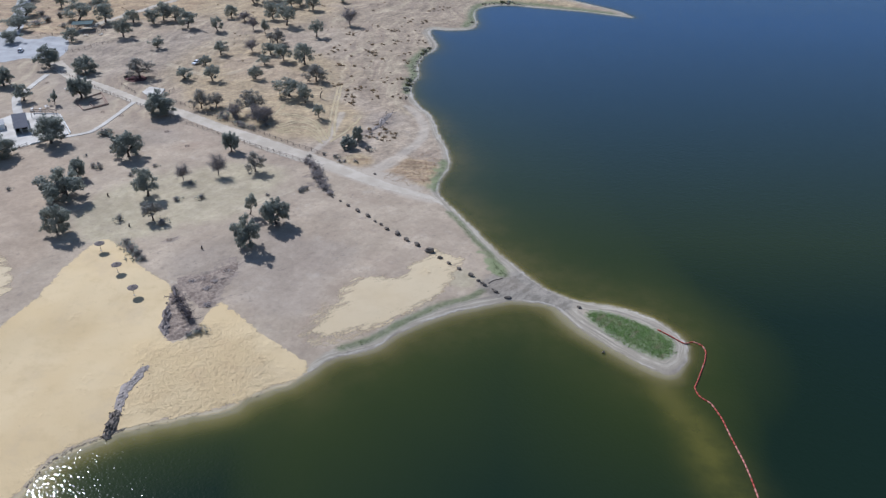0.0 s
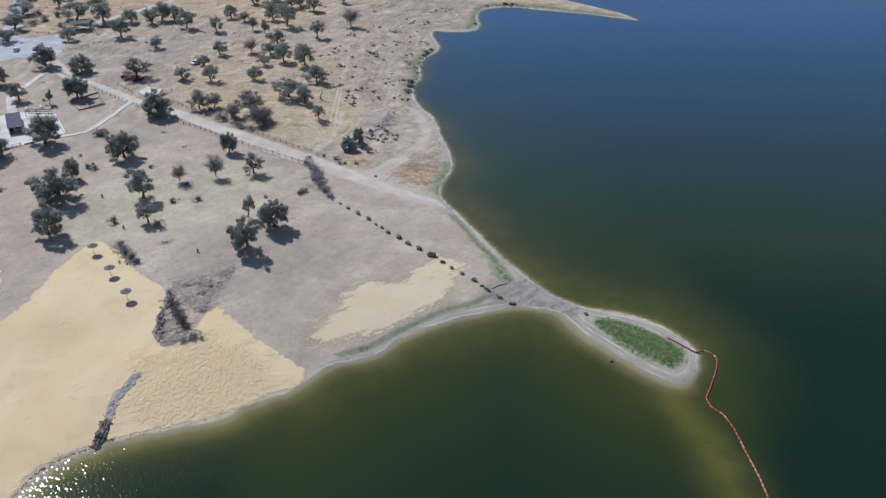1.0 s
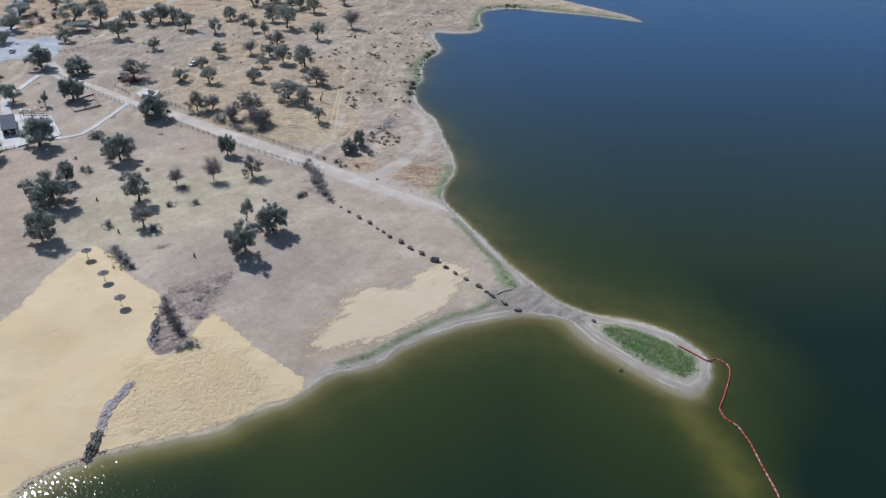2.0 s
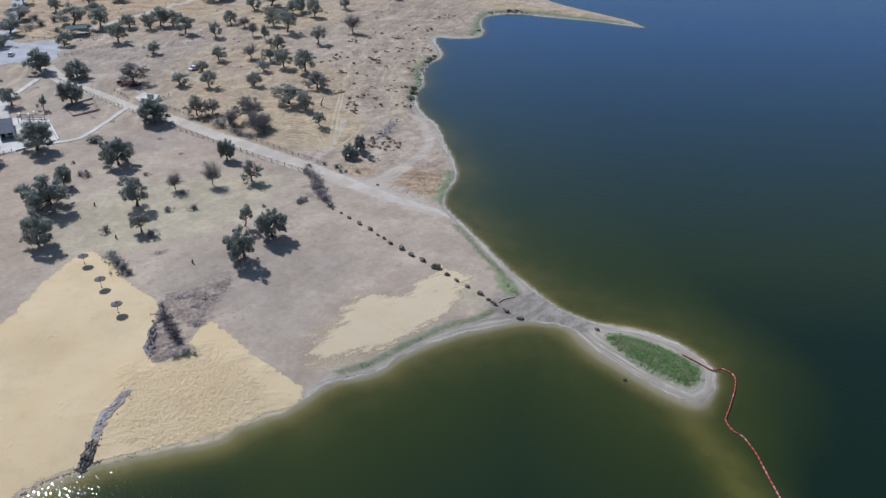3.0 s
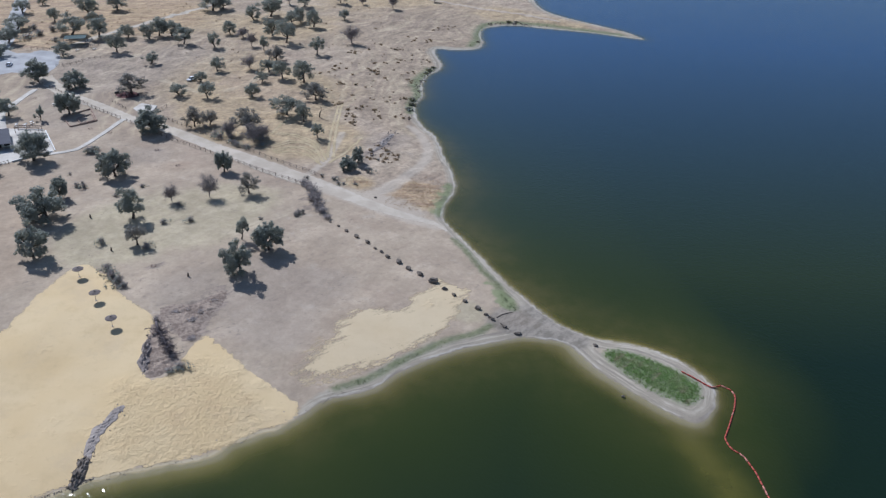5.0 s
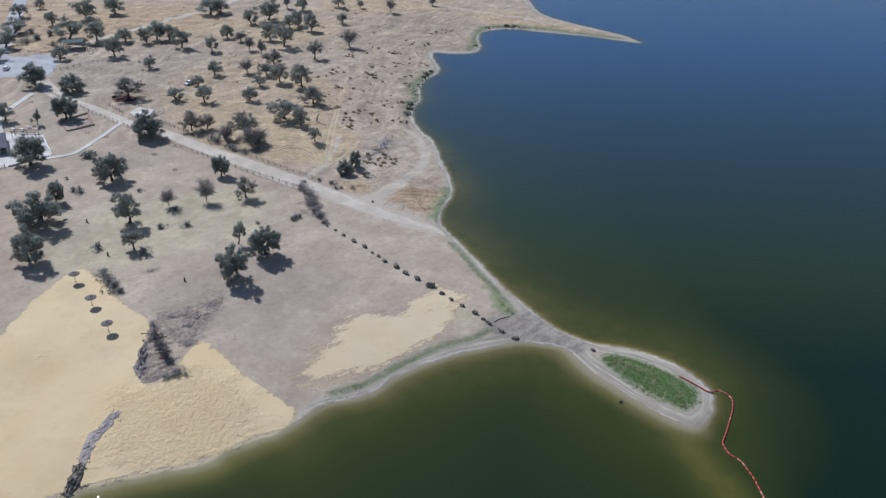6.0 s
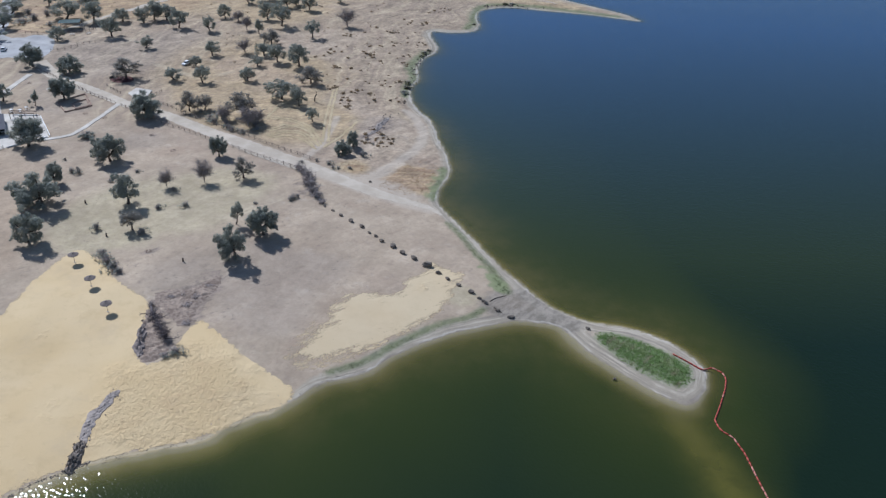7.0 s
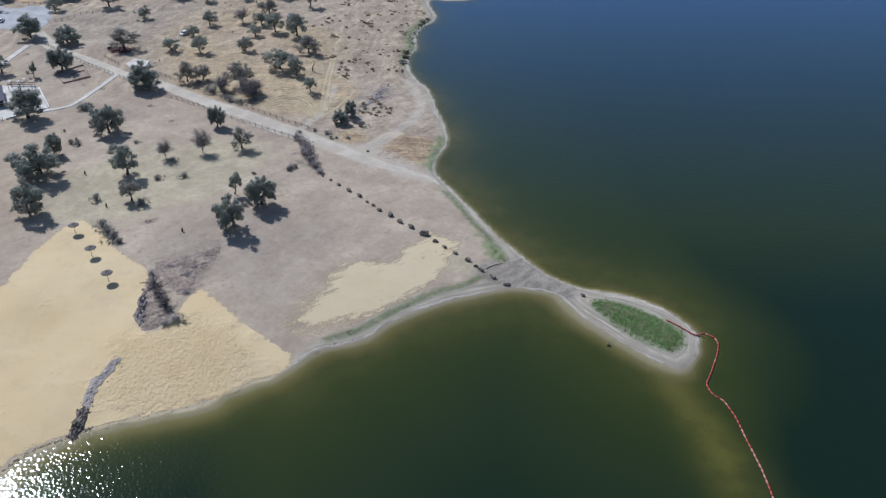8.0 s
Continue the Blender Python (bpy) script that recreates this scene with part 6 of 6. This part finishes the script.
def terrace_set():
    """A round white table and the chairs at it."""
    top, foot, seat, back, leg = (bmesh.new() for _ in range(5))
    bmesh.ops.create_cone(top, cap_ends=True, segments=20, radius1=0.45, radius2=0.47, depth=0.04, matrix=Matrix.Translation((0, 0, 0.73)))
    tube(foot, [(0, 0, 0), (0, 0, 0.04), (0, 0, 0.08), (0, 0, 0.72)], [0.28, 0.26, 0.05, 0.04], 10)
    box(seat, (0.44, 0.44, 0.04), (0, 0, 0.43), bevel=0.012), box(back, (0.42, 0.04, 0.4), (0, 0.21, 0.46), bevel=0.012), tube(leg, [(0, 0, 0), (0, 0, 0.44)], [0.018, 0.022], 6)
    table_ob = thing("terrace_table", standing(-150.1, 293.7), "round white terrace table on pale paving", "table", "terrace tables")
    part("tabletop", top, WHITE, table_ob), part("pedestal", foot, WHITE, table_ob)
    chair_ob = thing("terrace_chair", standing(-150.1, 294.6, 0), "white terrace chair beside a round table", "chair", "terrace chairs")
    part("seat", seat, WHITE, chair_ob), part("backrest", back, WHITE, chair_ob)
    first = part("leg", leg, WHITE, chair_ob, at=pose(-0.19, -0.19, 0))
    for x, y in ((0.19, -0.19), (-0.19, 0.19), (0.19, 0.19)):
        part("leg", first.data, None, chair_ob, at=pose(x, y, 0))
    for x, y in ((-147.2, 294.0), (-146.2, 296.4)):
        copy_thing(table_ob, standing(x, y))
    for x, y, turn in ((-150.1, 292.8, 180), (-147.2, 294.9, 0), (-147.2, 293.1, 180), (-146.2, 297.3, 0), (-145.3, 296.4, -90)):
        copy_thing(chair_ob, standing(x, y, turn))


terrace_set()


def notice_board():
    ob = thing("notice_board", standing(-127.6, 329.1, 35), "dark notice board on two timber posts", "sign")
    for x in (-0.7, 0.7):
        part("post", tube(bmesh.new(), [(x, 0, -0.2), (x, 0, 1.9)], [0.06, 0.055], 7), TIMBER, ob)
    part("board", box(bmesh.new(), (1.7, 0.06, 1.0), (0, 0, 0.95), bevel=0.01), DARK, ob)
    return ob


notice_board()


def timber_court():
    """Logs laid round a bed of bare earth."""
    ob = thing("timber_court", standing(-131.5, 302.6), "rectangle of timber logs round bare earth", "game court")
    corners = [(-6.3, 0.7), (0.1, -8.9), (6.7, -1.8), (-0.4, 10.9)]
    for k, (a, b) in enumerate(zip(corners, corners[1:] + corners[:1])):
        a, b = Vector((*a, 0)), Vector((*b, 0))
        for i in range(3):
            p, q = a.lerp(b, i / 3 + 0.01), a.lerp(b, (i + 1) / 3 - 0.01)
            for v in (p, q):
                v.z = float(height(v.x - 131.5, v.y + 302.6)) - float(height(-131.5, 302.6)) + 0.22
            part("log", tube(bmesh.new(), [tuple(p), tuple(q)], [0.24, 0.22], 8), LOGS, ob)
            # a smaller rectangle of timber inside the first
            r, s = ((v * 0.52 + Vector((2.3, -0.6, 0))) for v in (p, q))
            for v in (r, s):
                v.z = float(height(v.x - 131.5, v.y + 302.6)) - float(height(-131.5, 302.6)) + 0.18
            part("log", tube(bmesh.new(), [tuple(r), tuple(s)], [0.2, 0.19], 8), LOGS, ob)
    return ob


timber_court()


def picnic_table():
    top, bench, leg = bmesh.new(), bmesh.new(), bmesh.new()
    for k in range(4):
        box(top, (2.0, 0.19, 0.05), (0, -0.31 + k * 0.206, 0.72))
    box(bench, (2.0, 0.28, 0.05), (0, 0, 0.42))
    box(leg, (0.1, 1.5, 0.09), (0, 0, 0.33)), box(leg, (0.1, 0.1, 0.72), (0, -0.25, 0)), box(leg, (0.1, 0.1, 0.72), (0, 0.25, 0))
    ob = thing("picnic_table", standing(-166.5, 389.5, 20), "pale picnic table with two benches", "picnic table", "picnic tables")
    part("tabletop", top, CONCRETE, ob)
    seat = part("bench", bench, CONCRETE, ob, at=pose(0, 0.65, 0))
    part("bench", seat.data, None, ob, at=pose(0, -0.65, 0))
    frame_ob = part("leg", leg, CONCRETE, ob, at=pose(-0.75, 0, 0))
    part("leg", frame_ob.data, None, ob, at=pose(0.75, 0, 0))
    return ob


table = picnic_table()
for x, y, turn in ((-160.8, 393.5, 70), (-172.4, 385.8, 5), (-145.6, 315.2, 30)):
    copy_thing(table, standing(x, y, turn))


def shade_sail():
    ob = thing("shade_canopy", standing(-172.5, 402.5, 15), "dark green shade canopy on four grey posts", "canopy")
    for x in (-4.6, 4.6):
        for y in (-3.2, 3.2):
            part("post", tube(bmesh.new(), [(x, y, -0.1), (x, y, 3.1)], [0.09, 0.08], 8), SHEET, ob)
    bm = bmesh.new()
    bmesh.ops.create_grid(bm, x_segments=10, y_segments=8, size=1)
    for v in bm.verts:
        sag = (1 - v.co.x ** 2) * (1 - v.co.y ** 2)
        v.co = Vector((v.co.x * 4.7, v.co.y * 3.3, 3.1 - 0.35 * sag))
    bmesh.ops.solidify(bm, geom=bm.faces[:], thickness=0.03)
    part("cloth", bm, CANVAS, ob)
    return ob


shade_sail()


def play_frame():
    ob = thing("swing_frame", standing(-162.5, 398.5, 30), "grey metal swing frame on bare ground", "swing")
    for x in (-1.8, 1.8):
        for s in (-1, 1):
            part("leg", tube(bmesh.new(), [(x, s * 0.9, -0.1), (x, s * 0.05, 2.4)], [0.06, 0.06], 7), SHEET, ob)
    part("crossbar", tube(bmesh.new(), [(-1.9, 0, 2.4), (1.9, 0, 2.4)], [0.06, 0.06], 7), SHEET, ob)
    for x in (-0.8, 0.8):
        part("seat", box(bmesh.new(), (0.5, 0.2, 0.04), (x, 0, 0.5)), DARK, ob)
        part("chain", tube(bmesh.new(), [(x, 0, 0.54), (x, 0, 2.36)], [0.015, 0.015], 4), SHEET, ob)
    return ob


play_frame()


def car(m, paint, label):
    """A hatchback 4.1 m long, facing +x."""
    ob = thing("parked_car", m, label, "car", "parked cars")

    def shell(profile, half, inset):
        bm = bmesh.new()
        sides = [[bm.verts.new((x, s * (half - inset * max(0, z - 0.75)), z)) for x, z in profile] for s in (-1, 1)]
        n = len(profile)
        bm.faces.new(sides[0]), bm.faces.new(sides[1][::-1])
        for i in range(n):
            j = (i + 1) % n
            bm.faces.new((sides[0][i], sides[1][i], sides[1][j], sides[0][j]))
        bmesh.ops.recalc_face_normals(bm, faces=bm.faces)
        bmesh.ops.bevel(bm, geom=bm.edges[:], offset=0.05, segments=2, affect="EDGES")
        return bm

    part("body", shell([(-2.05, 0.3), (2.05, 0.3), (2.08, 0.62), (1.95, 0.82), (0.95, 0.95), (-1.95, 1.0), (-2.08, 0.7)], 0.85, 0.12), paint, ob)
    part("cabin", shell([(0.98, 0.92), (0.3, 1.42), (-1.2, 1.46), (-1.85, 0.97)], 0.8, 0.22), GLASS, ob, "dark windows")
    part("roof", shell([(0.32, 1.42), (0.25, 1.49), (-1.15, 1.52), (-1.25, 1.45)], 0.8, 0.2), paint, ob)
    for x in (-1.3, 1.3):
        for s in (-1, 1):
            wheel = part("wheel", tube(bmesh.new(), [(0, -0.1, 0), (0, 0.1, 0)], [0.31, 0.31], 16), RUBBER, ob, at=pose(x, s * 0.78, 0.31))
            part("rim", tube(bmesh.new(), [(0, -0.01, 0), (0, 0.01, 0)], [0.2, 0.2], 12), SHEET, wheel, at=pose(0, s * 0.11, 0))
    for s in (-1, 1):
        part("headlight", box(bmesh.new(), (0.08, 0.34, 0.14), (2.04, s * 0.58, 0.62), bevel=0.02), WHITE, ob)
        part("tail_light", box(bmesh.new(), (0.06, 0.2, 0.26), (-2.06, s * 0.66, 0.68), bevel=0.02), RED, ob)
    return ob


car(standing(-105.6, 352.2, -112), CAR_WHITE, "white hatchback parked on dry ground by an oak")
car(standing(-185.5, 364.6, 100), CAR_WHITE, "white hatchback parked at the edge of the parking place")
